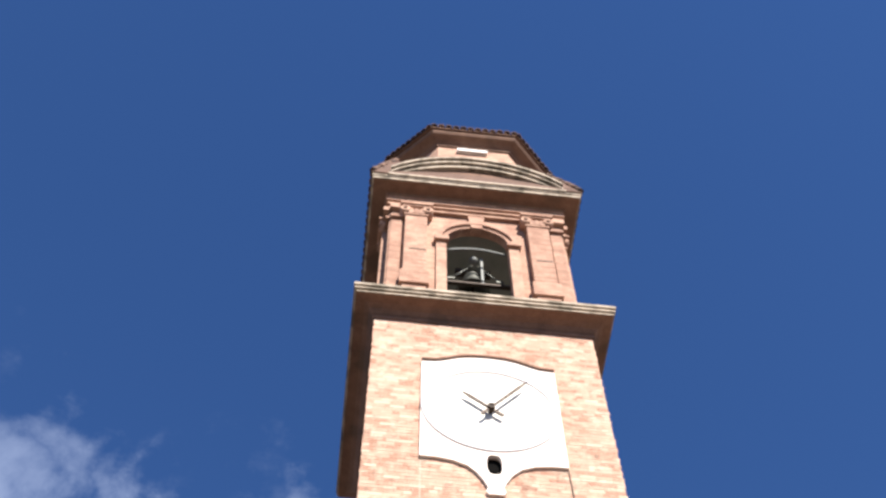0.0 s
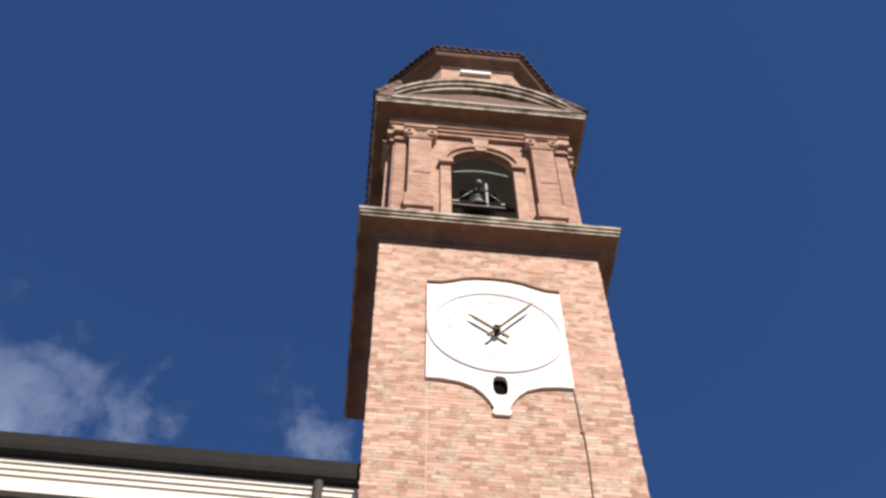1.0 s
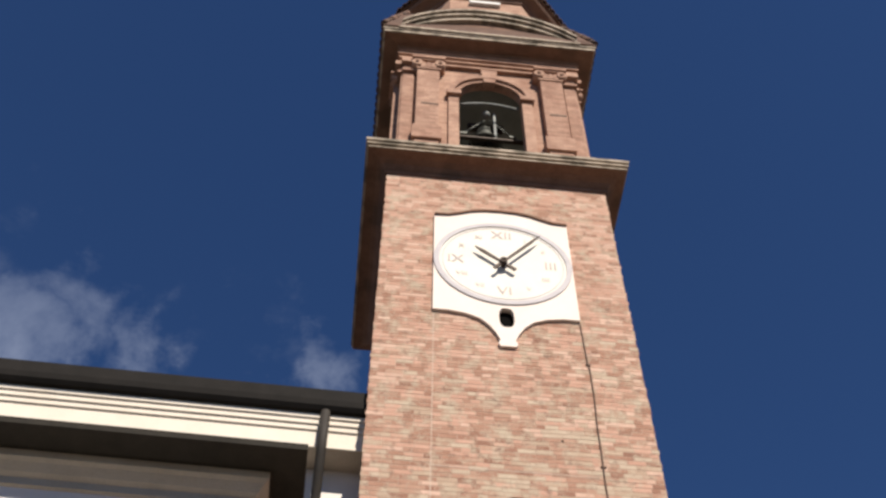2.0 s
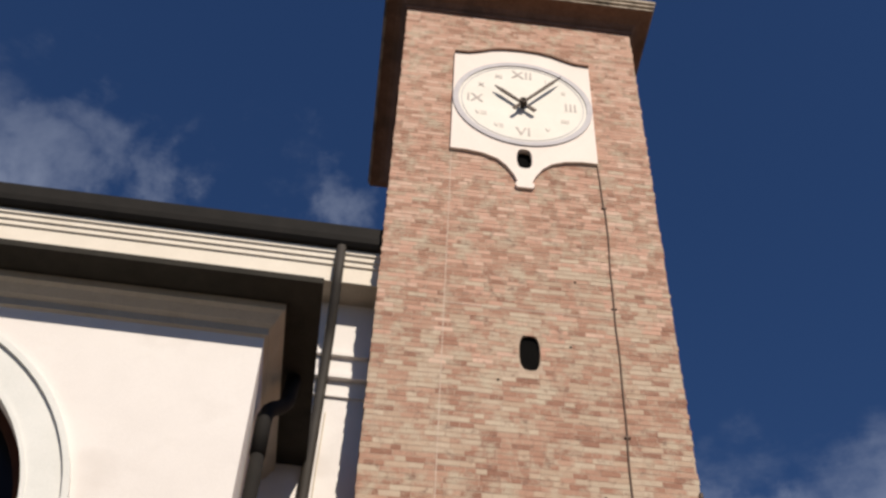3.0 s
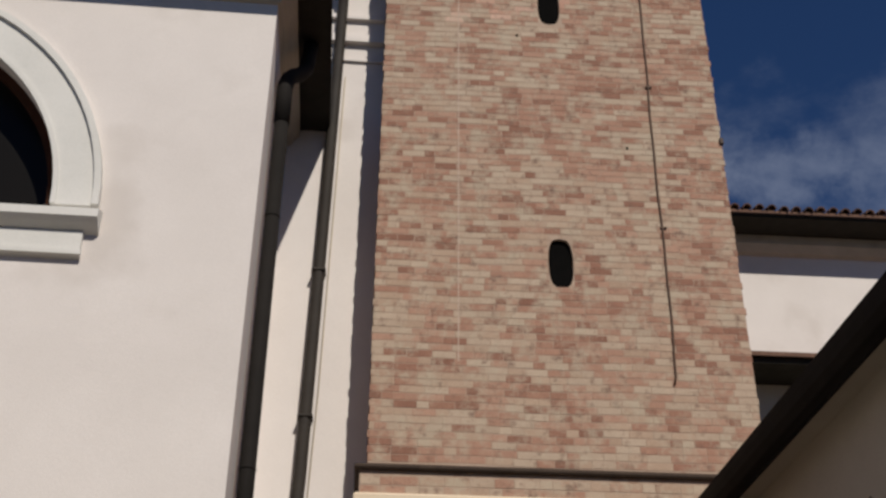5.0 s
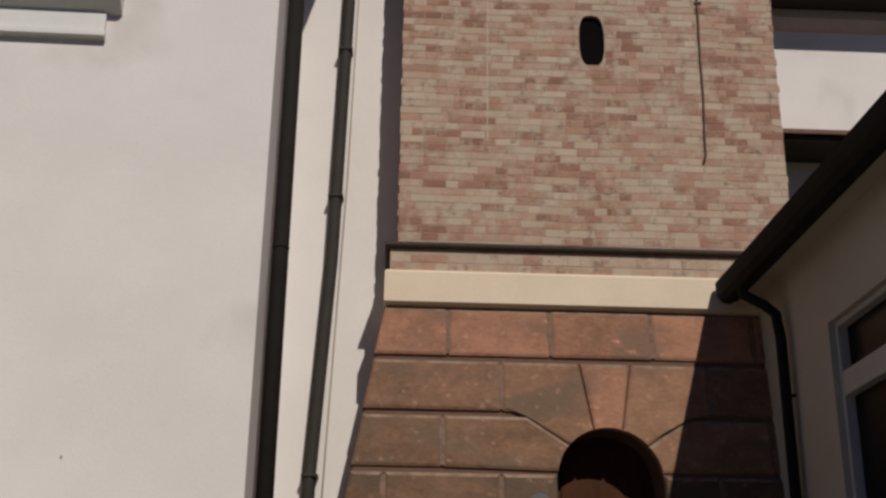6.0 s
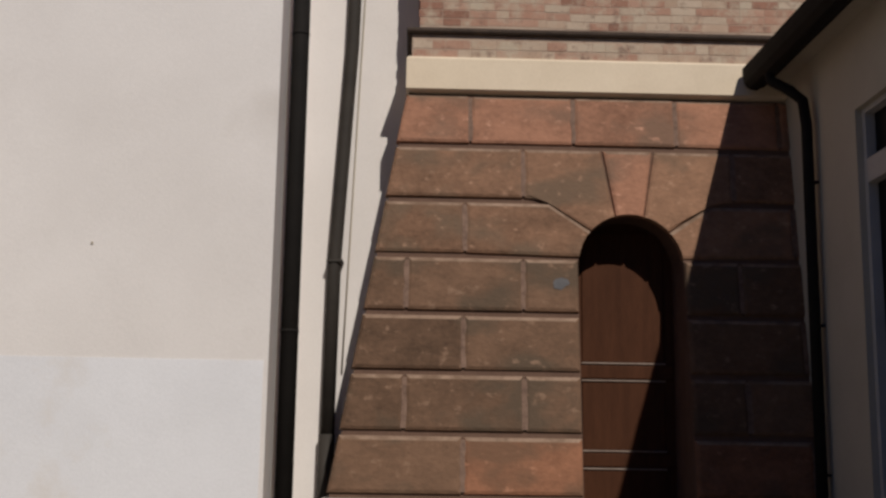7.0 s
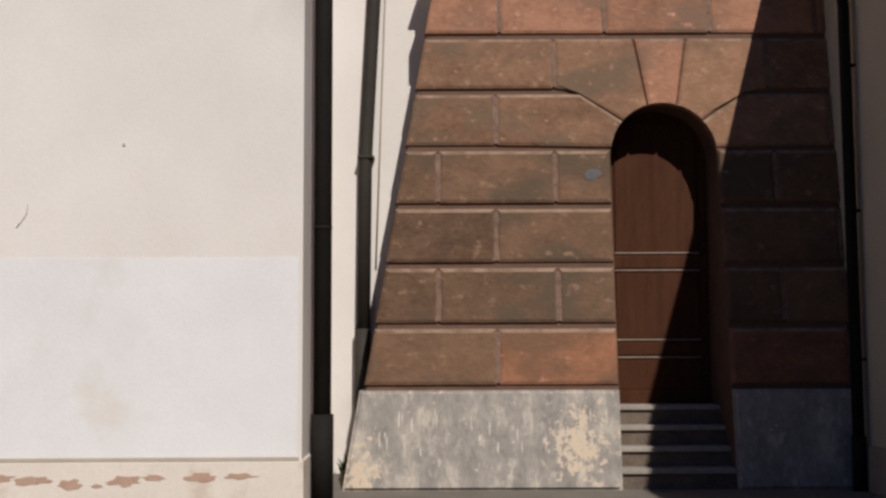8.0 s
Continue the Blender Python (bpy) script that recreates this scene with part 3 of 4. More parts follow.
def belfry_wall():
    bm = bmesh.new()
    y0, y1 = MID - BH, MID - BH + 0.16
    zb, zt, sp, r = 22.05, 27.0, 25.45, 0.72
    for s in (-1, 1):
        slab([(s * r, zb), (s * (BH - 0.001), zb), (s * (BH - 0.001), zt), (s * r, zt)], y0, y1, bm)
    slab([(-r, zt), (r, zt), (r, sp)] + arc(0, sp, r, 0, 180, 20)[1:], y0, y1, bm)
    slab([(-r, zb), (r, zb), (r, 22.9), (-r, 22.9)], y0, y1, bm)
    return bm


def band_arc(r0, r1, sp, y0, y1):
    return slab(arc(0, sp, r1, 0, 180, 20) + arc(0, sp, r0, 180, 0, 20), y0, y1)


def turned(ob, k):
    ob.matrix_local = Matrix.Translation((0, MID, 0)) @ Matrix.Rotation(k * math.pi / 2, 4, "Z") @ Matrix.Translation((0, -MID, 0))
    return ob


F = MID - BH
for k in range(4):
    wall = turned(part("belfry_wall", belfry_wall(), M_TERRA, tower, "pale brick belfry wall with an arched opening"), k)
    part("archivolt", band_arc(0.72, 0.83, 25.45, F - 0.06, F + 0.05), M_TERRA, wall)
    part("archivolt_rim", band_arc(0.83, 0.96, 25.45, F - 0.12, F + 0.05), M_TERRA, wall)
    part("keystone", slab([(-0.13, 26.10), (0.13, 26.10), (0.2, 26.72), (-0.2, 26.72)], F - 0.11, F + 0.05), M_TERRA, wall)
    for s in (-1, 1):
        a, b = sorted((s * 0.72, s * 0.96))
        part("jamb", box(a, b, F - 0.08, F + 0.02, 22.05, 25.30, 0.01), M_TERRA, wall)
        part("impost", box(a - 0.05, b + 0.05, F - 0.17, F + 0.02, 25.28, 25.46, 0.02), M_TERRA, wall)
        a, b = sorted((s * 1.18, s * 1.70))
        part("pilaster", box(a, b, F - 0.21, F + 0.02, 22.05, 26.35, 0.012), M_TERRA, wall)
        part("iron_cramp", box(a + 0.12, b - 0.02, F - 0.222, F - 0.20, 24.52, 24.55), M_IRON, wall, "dark iron cramp")
        bm = box(a - 0.06, b + 0.06, F - 0.27, F, 22.9, 23.42)
        box(a - 0.03, b + 0.03, F - 0.24, F, 23.42, 23.50, bm=bm)
        part("pilaster_base", bm, M_TERRA, wall)
        bm = box(a - 0.03, b + 0.03, F - 0.24, F, 26.24, 26.30)
        box(a + 0.01, b - 0.01, F - 0.16, F, 26.30, 26.62, bm=bm)
        box(a - 0.08, b + 0.08, F - 0.27, F, 26.64, 26.70, bm=bm)
        box(a - 0.13, b + 0.13, F - 0.31, F, 26.70, 26.778, bm=bm)
        part("capital", bm, M_TERRA, wall, "carved terracotta capital")
        for dx in (a - 0.01, b + 0.01):
            part("volute", tube([(dx, F - 0.28, 26.50), (dx, F, 26.50)], 0.125), M_TERRA, wall)
            part("volute_eye", tube([(dx, F - 0.31, 26.50), (dx, F - 0.25, 26.50)], 0.05, sides=10), M_CORNICE, wall)
        for q in range(3):
            lx = a + 0.14 + q * (b - a - 0.28) / 2
            part("acanthus_leaf", slab([(lx - 0.07, 26.31), (lx + 0.07, 26.31), (lx + 0.06, 26.50), (lx, 26.58), (lx - 0.06, 26.50)], F - 0.25, F - 0.12), M_TERRA, wall)
        a, b = sorted((s * 1.76, s * 2.03))
        part("corner_strip", box(a, b, F - 0.07, F + 0.02, 22.05, 26.40, 0.01), M_TERRA, wall)
        bm = box(a - 0.02, b + 0.05, F - 0.15, F, 26.26, 26.36)
        box(a + 0.01, b + 0.01, F - 0.10, F, 26.36, 26.58, bm=bm)
        box(a - 0.04, b + 0.09, F - 0.22, F, 26.60, 26.77, bm=bm)
        part("corner_capital", bm, M_TERRA, wall)
part("architrave", ring([(0.0, 26.78), (0.10, 26.78), (0.10, 26.86), (0.0, 26.865), (0.0, 26.93), (0.14, 26.935), (0.14, 27.00), (0.01, 27.005), (0.01, 27.07), (0.18, 27.075), (0.18, 27.16), (0.01, 27.165), (0.01, 27.27), (0.13, 27.28), (0.17, 27.33)], 0, MID, BH, BH), M_TERRA, tower, "stepped terracotta architrave")
part("belfry_soffit", ring([(0.0, 27.32), (0.17, 27.34), (0.22, 27.40), (0.50, 27.44), (0.53, 27.45)], 0, MID, BH, BH), M_CORNICE, tower, "brown roof cornice with shade put into its tone")
part("belfry_cornice", ring([(0.40, 27.452), (0.55, 27.46), (0.55, 27.54), (0.58, 27.56), (0.58, 27.62), (0.2, 27.72)], 0, MID, BH, BH), M_LEDGE, tower, "pale moulded edge under the roof")
part("belfry_floor", box(-1.98, 1.98, F + 0.02, F + 3.98, 22.0, 22.2), M_BELFRY, tower)
part("belfry_vault", box(-1.98, 1.98, F + 0.02, F + 3.98, 26.6, 27.3), M_BELFRY, tower, "dark belfry ceiling")

# segmental pediment
def segment(half, z0, rise, n=24):
    r = (half * half + rise * rise) / (2 * rise)
    a = math.degrees(math.asin(half / r))
    return arc(0, z0 + rise - r, r, 90 + a, 90 - a, n)


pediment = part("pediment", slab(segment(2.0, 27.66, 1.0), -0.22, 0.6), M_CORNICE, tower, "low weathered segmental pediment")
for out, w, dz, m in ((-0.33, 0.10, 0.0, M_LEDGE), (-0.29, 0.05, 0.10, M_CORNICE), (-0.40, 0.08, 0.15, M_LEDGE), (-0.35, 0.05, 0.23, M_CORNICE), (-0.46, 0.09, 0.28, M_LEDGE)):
    lower, upper = segment(2.14, 27.63 + dz, 1.05), segment(2.14, 27.63 + dz + w, 1.05)
    part("curved_moulding", slab(upper + lower[::-1], out, -0.2), m, pediment)
part("pediment_sill", run([(-0.2, 27.60), (-0.42, 27.61), (-0.42, 27.69), (-0.38, 27.71), (-0.2, 27.72)], -2.2, 2.2), M_LEDGE, pediment)


def barrel_tile(length=0.42, r=0.095):
    """One half-round clay tile lying along y, its open end at y = 0."""
    bm = bmesh.new()
    rows = []
    for y, k in ((0.0, 1.0), (length, 0.85)):
        outer = [bm.verts.new((r * k * math.cos(a), y, r * k * math.sin(a))) for a in [math.pi * i / 6 for i in range(7)]]
        inner = [bm.verts.new((r * k * 0.78 * math.cos(a), y, r * k * 0.78 * math.sin(a))) for a in [math.pi * i / 6 for i in range(7)]]
        rows.append((outer, inner))
    (o0, i0), (o1, i1) = rows
    for i in range(6):
        bm.faces.new((o0[i], o0[i + 1], o1[i + 1], o1[i]))
        bm.faces.new((i0[i], i0[i + 1], i1[i + 1], i1[i]))
        bm.faces.new((o0[i], o0[i + 1], i0[i + 1], i0[i]))
    return finish(bm, "roof_tile", M_TILE)


TILE = barrel_tile()


def tiles(parent, p, q, count, slope=18):
    """Roof tiles side by side along the eave from p to q, running up away from it."""
    p, q = Vector(p), Vector(q)
    turn = math.atan2((q - p).y, (q - p).x)
    for i in range(count):
        ob = new("roof_tile", TILE)
        ob.parent = parent
        c = p.lerp(q, (i + 0.5) / count)
        ob.matrix_local = (Matrix.Translation(c + Vector((0, 0, random.uniform(-0.015, 0.015)))) @ Matrix.Rotation(turn + random.uniform(-0.05, 0.05), 4, "Z")
                           @ Matrix.Rotation(radians(slope), 4, "X"))


# eight-sided attic under the top roof
def octo(a, cut, z, bm):
    pts = [(-a + cut, -a), (a - cut, -a), (a, -a + cut), (a, a - cut), (a - cut, a), (-a + cut, a), (-a, a - cut), (-a, -a + cut)]
    return [bm.verts.new((x + 0.06, MID + y, z)) for x, y in pts]


def octo_loft(rows):
    bm = bmesh.new()
    rs = [octo(a, c, z, bm) for a, c, z in rows]
    for p, q in zip(rs, rs[1:]):
        for i in range(8):
            bm.faces.new((p[i], p[(i + 1) % 8], q[(i + 1) % 8], q[i]))
    bm.faces.new(rs[0][::-1])
    bm.faces.new(rs[-1])
    return bm


attic = part("attic", octo_loft([(1.95, 0.98, 27.6), (1.95, 0.98, 31.47)]), M_TERRA, tower, "pale eight-sided attic wall")
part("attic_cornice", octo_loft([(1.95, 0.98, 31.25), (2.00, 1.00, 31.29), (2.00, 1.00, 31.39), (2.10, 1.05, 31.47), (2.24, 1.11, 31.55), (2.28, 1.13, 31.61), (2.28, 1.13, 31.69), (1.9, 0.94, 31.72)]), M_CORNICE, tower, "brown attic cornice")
top_roof = part("top_roof", octo_loft([(2.34, 1.15, 31.71), (2.34, 1.15, 31.75), (0.15, 0.08, 33.07)]), M_TILE, tower, "low tiled top roof")
part("attic_plate", box(-0.40, 0.44, 0.14, 0.26, 30.95, 31.08, 0.02), M_PAINT, attic, "small white plate on the attic wall")
e, c, h = 2.38, 1.16, 31.75
for p, q, n in (((-e + c, -e), (e - c, -e), 12), ((-e, -e + c), (-e + c, -e), 9), ((e - c, -e), (e, -e + c), 9), ((-e, e - c), (-e, -e + c), 11), ((e, -e + c), (e, e - c), 11)):
    tiles(top_roof, (p[0] + 0.06, MID + p[1], h), (q[0] + 0.06, MID + q[1], h), n)
low_roof = part("low_roof", ring([(0.50, 27.66), (0.60, 27.68), (0.60, 27.74), (0.42, 28.45), (0.25, 29.15), (0.0, 29.85)], 0, MID, BH, BH), M_TILE, tower, "tiled skirt roof above the belfry")
for s in (-1, 1):
    for i in range(7):
        p, q = Vector((s * 2.58, -0.38, 27.80)), Vector((s * 2.02, 0.18, 29.85))
        a, b = p.lerp(q, i / 7 - 0.02), p.lerp(q, (i + 1) / 7)
        part("corner_tile", tube([a, a.lerp(b, 0.5) + Vector((0, 0, 0.02)), b], random.uniform(0.06, 0.085), sides=10), M_TILE, low_roof)
tiles(low_roof, (-2.62, MID + 2.5, 27.74), (-2.62, MID - 2.6, 27.74), 24)
tiles(low_roof, (2.62, MID - 2.6, 27.74), (2.62, MID + 2.5, 27.74), 24)

# ---- bell in the belfry ----
bell = thing("bell", "grey bronze bell hung in a pale frame in the dark belfry", "bell")
part("bell_body", lathe([(0.0, 25.42), (0.12, 25.40), (0.19, 25.28), (0.22, 25.0), (0.28, 24.75), (0.40, 24.58), (0.36, 24.57), (0.24, 24.78), (0.0, 25.1)], -0.02, 1.0), M_BRONZE, bell)
part("clapper", tube([(-0.02, 1.0, 25.1), (-0.02, 1.0, 24.45)], 0.035), M_IRON, bell)
part("counterweight", lathe([(0.0, 25.52), (0.08, 25.54), (0.11, 25.62), (0.08, 25.70), (0.0, 25.72)], -0.02, 0.72, sides=20), M_STEEL, bell, "pale round counterweight")
part("headstock", box(-0.42, 0.42, 0.92, 1.08, 25.42, 25.58, 0.02), M_IRON, bell)
part("post", box(0.14, 0.20, 0.68, 0.74, 24.45, 25.72, 0.01), M_STEEL, bell, "pale upright of the bell frame")
for s in (-1, 1):
    part("strut", tube([(s * 0.05, 0.71, 25.35), (s * 0.56, 0.71, 24.66)], 0.017, sides=8), M_BRONZE, bell)
    part("foot", box(s * 0.56 - 0.09, s * 0.56 + 0.09, 0.66, 0.76, 24.58, 24.64, 0.01), M_BRONZE, bell)
part("sole_beam", box(-1.5, 1.5, 0.66, 0.76, 24.42, 24.48, 0.01), M_IRON, bell, "dark beam that carries the frame")
part("curved_beam", tube([(-0.7 + 0.14 * i, 0.38, 25.38 + 0.16 * math.sin(math.pi * i / 10)) for i in range(11)], 0.034, sides=8), M_STEEL, bell, "pale curved bar")

# ---- clock ----
clock = thing("tower_clock", "white plaster clock panel with dark iron hands on the brick shaft", "clock")
PX0, PX1, PZ0, PZ1 = -1.235, 1.275, 17.02, 19.92
PC = 0.02


def panel_mesh():
    bm = bmesh.new()
    for s, edge in ((-1, PX0), (1, PX1)):
        w = abs(edge - PC)
        q = lambda u, z: (PC + s * u * w, z)
        # curved top, scrolled foot
        top = [q(1, PZ1), q(0.8, PZ1 + 0.02), q(0.62, PZ1 + 0.10), q(0.45, PZ1 + 0.20), q(0.25, PZ1 + 0.26), q(0.0, PZ1 + 0.28)]
        hole = capsule(PC, 16.93, 0.13, 0.26, 90, 90 + 180 * -s, 12)
        foot = [q(0, 16.17), q(0.10, 16.17), q(0.13, 16.24), q(0.10, 16.33), q(0.15, 16.5), q(0.24, 16.70), q(0.36, 16.86), q(0.55, 16.97), q(0.78, 17.02), q(1, PZ0)]
        slab(top + [q(0, 17.19)] + hole[1:-1] + [q(0, 16.67)] + foot, -0.06, 0.02, bm)
    return bm


part("panel", panel_mesh(), M_PANEL, clock, "white plaster panel with curved top and scrolled foot")
top_trim = [(PX1, PZ1), (1.0, PZ1 + 0.02), (0.79, PZ1 + 0.10), (0.58, PZ1 + 0.20), (0.33, PZ1 + 0.26), (PC, PZ1 + 0.28)]
top_trim += [(2 * PC - x, z) for x, z in top_trim[-2::-1]]
part("panel_hood", slab([(x, z + 0.045) for x, z in top_trim] + [(x, z) for x, z in top_trim[::-1]], -0.10, 0.02), M_CORNICE, clock, "thin dark hood moulding")
CC = (0.015, 18.53)
HUB = (0.005, 18.40)


def annulus(r0, r1, y0, y1, n=64):
    bm = bmesh.new()
    rows = [[bm.verts.new((CC[0] + r * math.cos(2 * math.pi * i / n), y, CC[1] + r * math.sin(2 * math.pi * i / n))) for i in range(n)] for r, y in ((r1, y1), (r1, y0), (r0, y0), (r0, y1))]
    for p, q in zip(rows, rows[1:]):
        for i in range(n):
            bm.faces.new((p[i], p[(i + 1) % n], q[(i + 1) % n], q[i]))
    return bm


part("dial", annulus(0.0, 1.15, -0.0655, -0.05), M_DIAL, clock, "cream dial face")
part("dial_ring", annulus(1.15, 1.25, -0.085, -0.05), M_RING, clock, "grey painted ring of the dial")
part("dial_line", annulus(1.085, 1.10, -0.072, -0.05), M_RING, clock)


def letters(text, x, z, size, turn=0.0):
    cu = bpy.data.curves.new("numeral", "FONT")
    cu.body, cu.size, cu.align_x, cu.align_y, cu.extrude = text, size, "CENTER", "CENTER", 0.004
    ob = bpy.data.objects.new("numeral", cu)
    me = bpy.data.meshes.new_from_object(ob)
    bpy.data.objects.remove(ob)
    me.materials.clear()
    me.materials.append(M_NUMERAL)
    out = new("numeral", me)
    out.parent = clock
    out.matrix_local = Matrix.Translation((x, -0.070, z)) @ Matrix.Rotation(turn, 4, "Y") @ Matrix.Rotation(math.pi / 2, 4, "X")


for i, text in enumerate(("XII", "I", "II", "III", "IIII", "V", "VI", "VII", "VIII", "IX", "X", "XI")):
    a = math.pi / 2 - i * math.pi / 6
    letters(text, CC[0] + 0.86 * math.cos(a), CC[1] + 0.86 * math.sin(a), 0.32 if i % 3 == 0 else 0.15)


def hand(name, angle, length, width, tail, y):
    """A pointed clock hand; angle in degrees clockwise from twelve."""
    a = radians(90 - angle)
    d, n = Vector((math.cos(a), math.sin(a))), Vector((-math.sin(a), math.cos(a)))
    c = Vector(HUB)
    pts = [c - d * tail - n * width * 0.8, c - d * tail + n * width * 0.8, c + n * width * 0.5, c + d * length * 0.75 + n * width * 0.7, c + d * length, c + d * length * 0.75 - n * width * 0.7, c - n * width * 0.5]
    part(name, slab([tuple(p) for p in pts], y, y + 0.03), M_IRON, clock, "dark iron clock hand")


hand("minute_hand", 37.5, 1.16, 0.040, 0.28, -0.20)
hand("hour_hand", -48, 0.68, 0.048, 0.28, -0.17)
part("arbor", tube([(HUB[0], -0.24, HUB[1]), (HUB[0], 0.0, HUB[1])], 0.04), M_IRON, clock)
part("hub", tube([(HUB[0], -0.24, HUB[1]), (HUB[0], -0.16, HUB[1])], 0.07), M_IRON, clock)

part("seam", box(-1.217, -1.203, -0.007, 0.0, 7.1, 16.95), M_SEAM, tower, "pale mortar seam in the brickwork")
part("seam", box(-1.196, 1.25, -0.008, 0.0, 13.385, 13.40), M_SEAM, tower, "pale mortar seam in the brickwork")
# Black blocks on the face paint the darkness of putlog holes.
for x, z in ((0.62, 12.75), (-0.42, 12.0), (0.75, 14.1), (0.95, 10.2)):
    part("putlog_dark", box(x - 0.016, x + 0.016, -0.011, 0.02, z - 0.016, z + 0.016), M_BLACK, tower, "small black block standing for an unlit hole")
part("wall_anchor", box(2.165, 2.218, -0.035, 0.05, 10.33, 10.42, 0.01), M_IRON, tower, "rusty iron wall anchor")

# cable down the shaft
cable = thing("lightning_cable", "thin dark cable running down the brick shaft", "cable")
pts = [(1.275 + 0.03 * (z - 17.0) / -1.0, -0.02, z) for z in (17.0, 16.4, 15.95)] + [(1.325, -0.02, 15.82)]
pts += [(1.325 - 0.045 * (15.7 - z) / 8.7 + 0.008 * math.sin(z * 1.7) + 0.005 * math.sin(z * 5.1), -0.02, z) for z in np.linspace(15.7, 7.0, 36)]
part("cable_run", tube(pts + [(1.245, -0.02, 6.9)], 0.012, sides=8), M_CABLE, cable)
for z in (15.9, 13.6, 11.2, 9.0):
    part("cable_clip", box(1.27, 1.35, -0.03, 0.0, z, z + 0.02), M_CABLE, cable)

# ---- church beside the tower ----
church = thing("church", "white plastered church with dark overhanging eaves and a lunette window", "church")
FX, FY, BY = -3.41, -2.03, 0.84
LC, LR = (-7.71, 7.61), 2.31


def front_wall():
    bm = bmesh.new()
    for s, edge in ((1, FX), (-1, -11.95)):
        pts = [(LC[0], 0), (edge, 0), (edge, 10.84), (LC[0], 10.84), (LC[0], LC[1] + LR)] + arc(*LC, LR, 90, 90 - 90 * s, 20)[1:] + [LC]
        slab(pts if s > 0 else pts[::-1], FY, FY + 0.6, bm)
    return bm


part("front_wall", front_wall(), M_WHITE, church, "bright white plaster wall")
part("side_wall", box(FX - 0.6, FX, FY + 0.602, BY - 0.002, 0, 10.84), M_WHITE, church)
part("dado", box(-11.9, FX - 0.04, FY - 0.004, FY, 0.40, 2.10), M_DADO, church, "grey-white repainted lower wall")
plinth = part("plinth", box(-12, FX + 0.02, FY - 0.05, BY - 0.3, 0, 0.40, 0.01), M_PLINTH, church, "peeling plaster plinth")
part("nail", box(-4.95, -4.93, FY - 0.010, FY, 3.06, 3.08), M_FRIEZE, church)
for cx, w, cz, h in ((-3.92, 0.16, 0.275, 0.03), (-4.22, 0.15, 0.265, 0.04), (-4.62, 0.12, 0.27, 0.025), (-4.86, 0.15, 0.245, 0.05), (-5.32, 0.12, 0.215, 0.05),
                     (-5.62, 0.16, 0.25, 0.045), (-5.92, 0.17, 0.265, 0.05), (-5.10, 0.05, 0.20, 0.02), (-6.4, 0.2, 0.23, 0.05)):
    patch(cx, cz, w, h, lambda x, z: FY - 0.05, M_BARE, "bare_patch", plinth, 15)
part("crack", tube([(-5.74, FY - 0.002, 2.56), (-5.75, FY - 0.002, 2.47), (-5.80, FY - 0.002, 2.40), (-5.83, FY - 0.002, 2.36)], 0.005, sides=6), M_FRIEZE, church, "hairline crack in the plaster")
# Thin grey strip along the top of the plinth.
part("plinth_line", box(-11.95, FX - 0.02, FY - 0.052, FY - 0.03, 0.402, 0.43), M_FRIEZE, church, "grey line above the plinth")
rect_f = (-7.67, (FY + 6) / 2, FX + 7.67, (6 - FY) / 2)
part("frieze", ring([(0.0, 10.44), (0.04, 10.46), (0.04, 10.56), (0.09, 10.60), (0.15, 10.70), (0.19, 10.74), (0.19, 10.838)], *rect_f), M_FRIEZE, church, "grey-brown moulded frieze under the eave")
part("eave", ring([(0.0, 10.84), (0.20, 10.84), (0.22, 10.85), (0.56, 10.85), (0.56, 10.84), (0.59, 10.84), (0.59, 10.93), (0.0, 11.25)], *rect_f), M_EAVE, church, "dark wooden eave")
# lunette
lunette = part("lunette", slab(arc(*LC, LR, 0, 180, 36), FY + 0.42, FY + 0.46), M_GLASS, church, "dark half-round window")
part("window_surround", slab(arc(*LC, LR + 0.47, 0, 180, 40) + arc(*LC, LR, 180, 0, 40), FY - 0.05, FY), M_FRAME, lunette, "flat grey-white surround")
part("window_moulding", slab(arc(*LC, LR + 0.47, 0, 180, 40) + arc(*LC, LR + 0.40, 180, 0, 40), FY - 0.09, FY - 0.05), M_FRAME, lunette)
part("window_inner_bead", slab(arc(*LC, LR + 0.05, 0, 180, 40) + arc(*LC, LR, 180, 0, 40), FY - 0.07, FY - 0.05), M_FRAME, lunette)
part("window_frame", slab(arc(*LC, LR, 0, 180, 36) + arc(*LC, LR - 0.09, 180, 0, 36), FY + 0.14, FY + 0.2), M_DOOR, lunette, "brown wooden window frame")
bm = run([(FY, 7.30), (FY - 0.05, 7.32), (FY - 0.13, 7.37), (FY - 0.18, 7.41), (FY - 0.18, 7.50), (FY, 7.57)], LC[0] - 2.82, LC[0] + 2.82)
part("window_sill", bm, M_FRAME, lunette, "projecting moulded sill")
part("window_apron", run([(FY, 7.02), (FY - 0.05, 7.04), (FY - 0.05, 7.31), (FY, 7.31)], LC[0] - 2.68, LC[0] + 2.68), M_FRAME, lunette)
part("window_apron_bead", run([(FY - 0.05, 7.04), (FY - 0.08, 7.04), (FY - 0.08, 7.09), (FY - 0.05, 7.10)], LC[0] - 2.70, LC[0] + 2.70), M_FRAME, lunette)

def swung(ob, x, y, degrees):
    """Turns a building a little about an upright line through (x, y)."""
    ob.matrix_world = Matrix.Translation((x, y, 0)) @ Matrix.Rotation(radians(degrees), 4, "Z") @ Matrix.Translation((-x, -y, 0))


swung(church, FX, FY, 1.2)
nave = thing("church_nave", "taller white church nave with a cream cornice against the tower", "church")
part("nave_wall", box(-20, -2.202, BY, BY + 0.6, 0, 13.95), M_WHITE, nave)
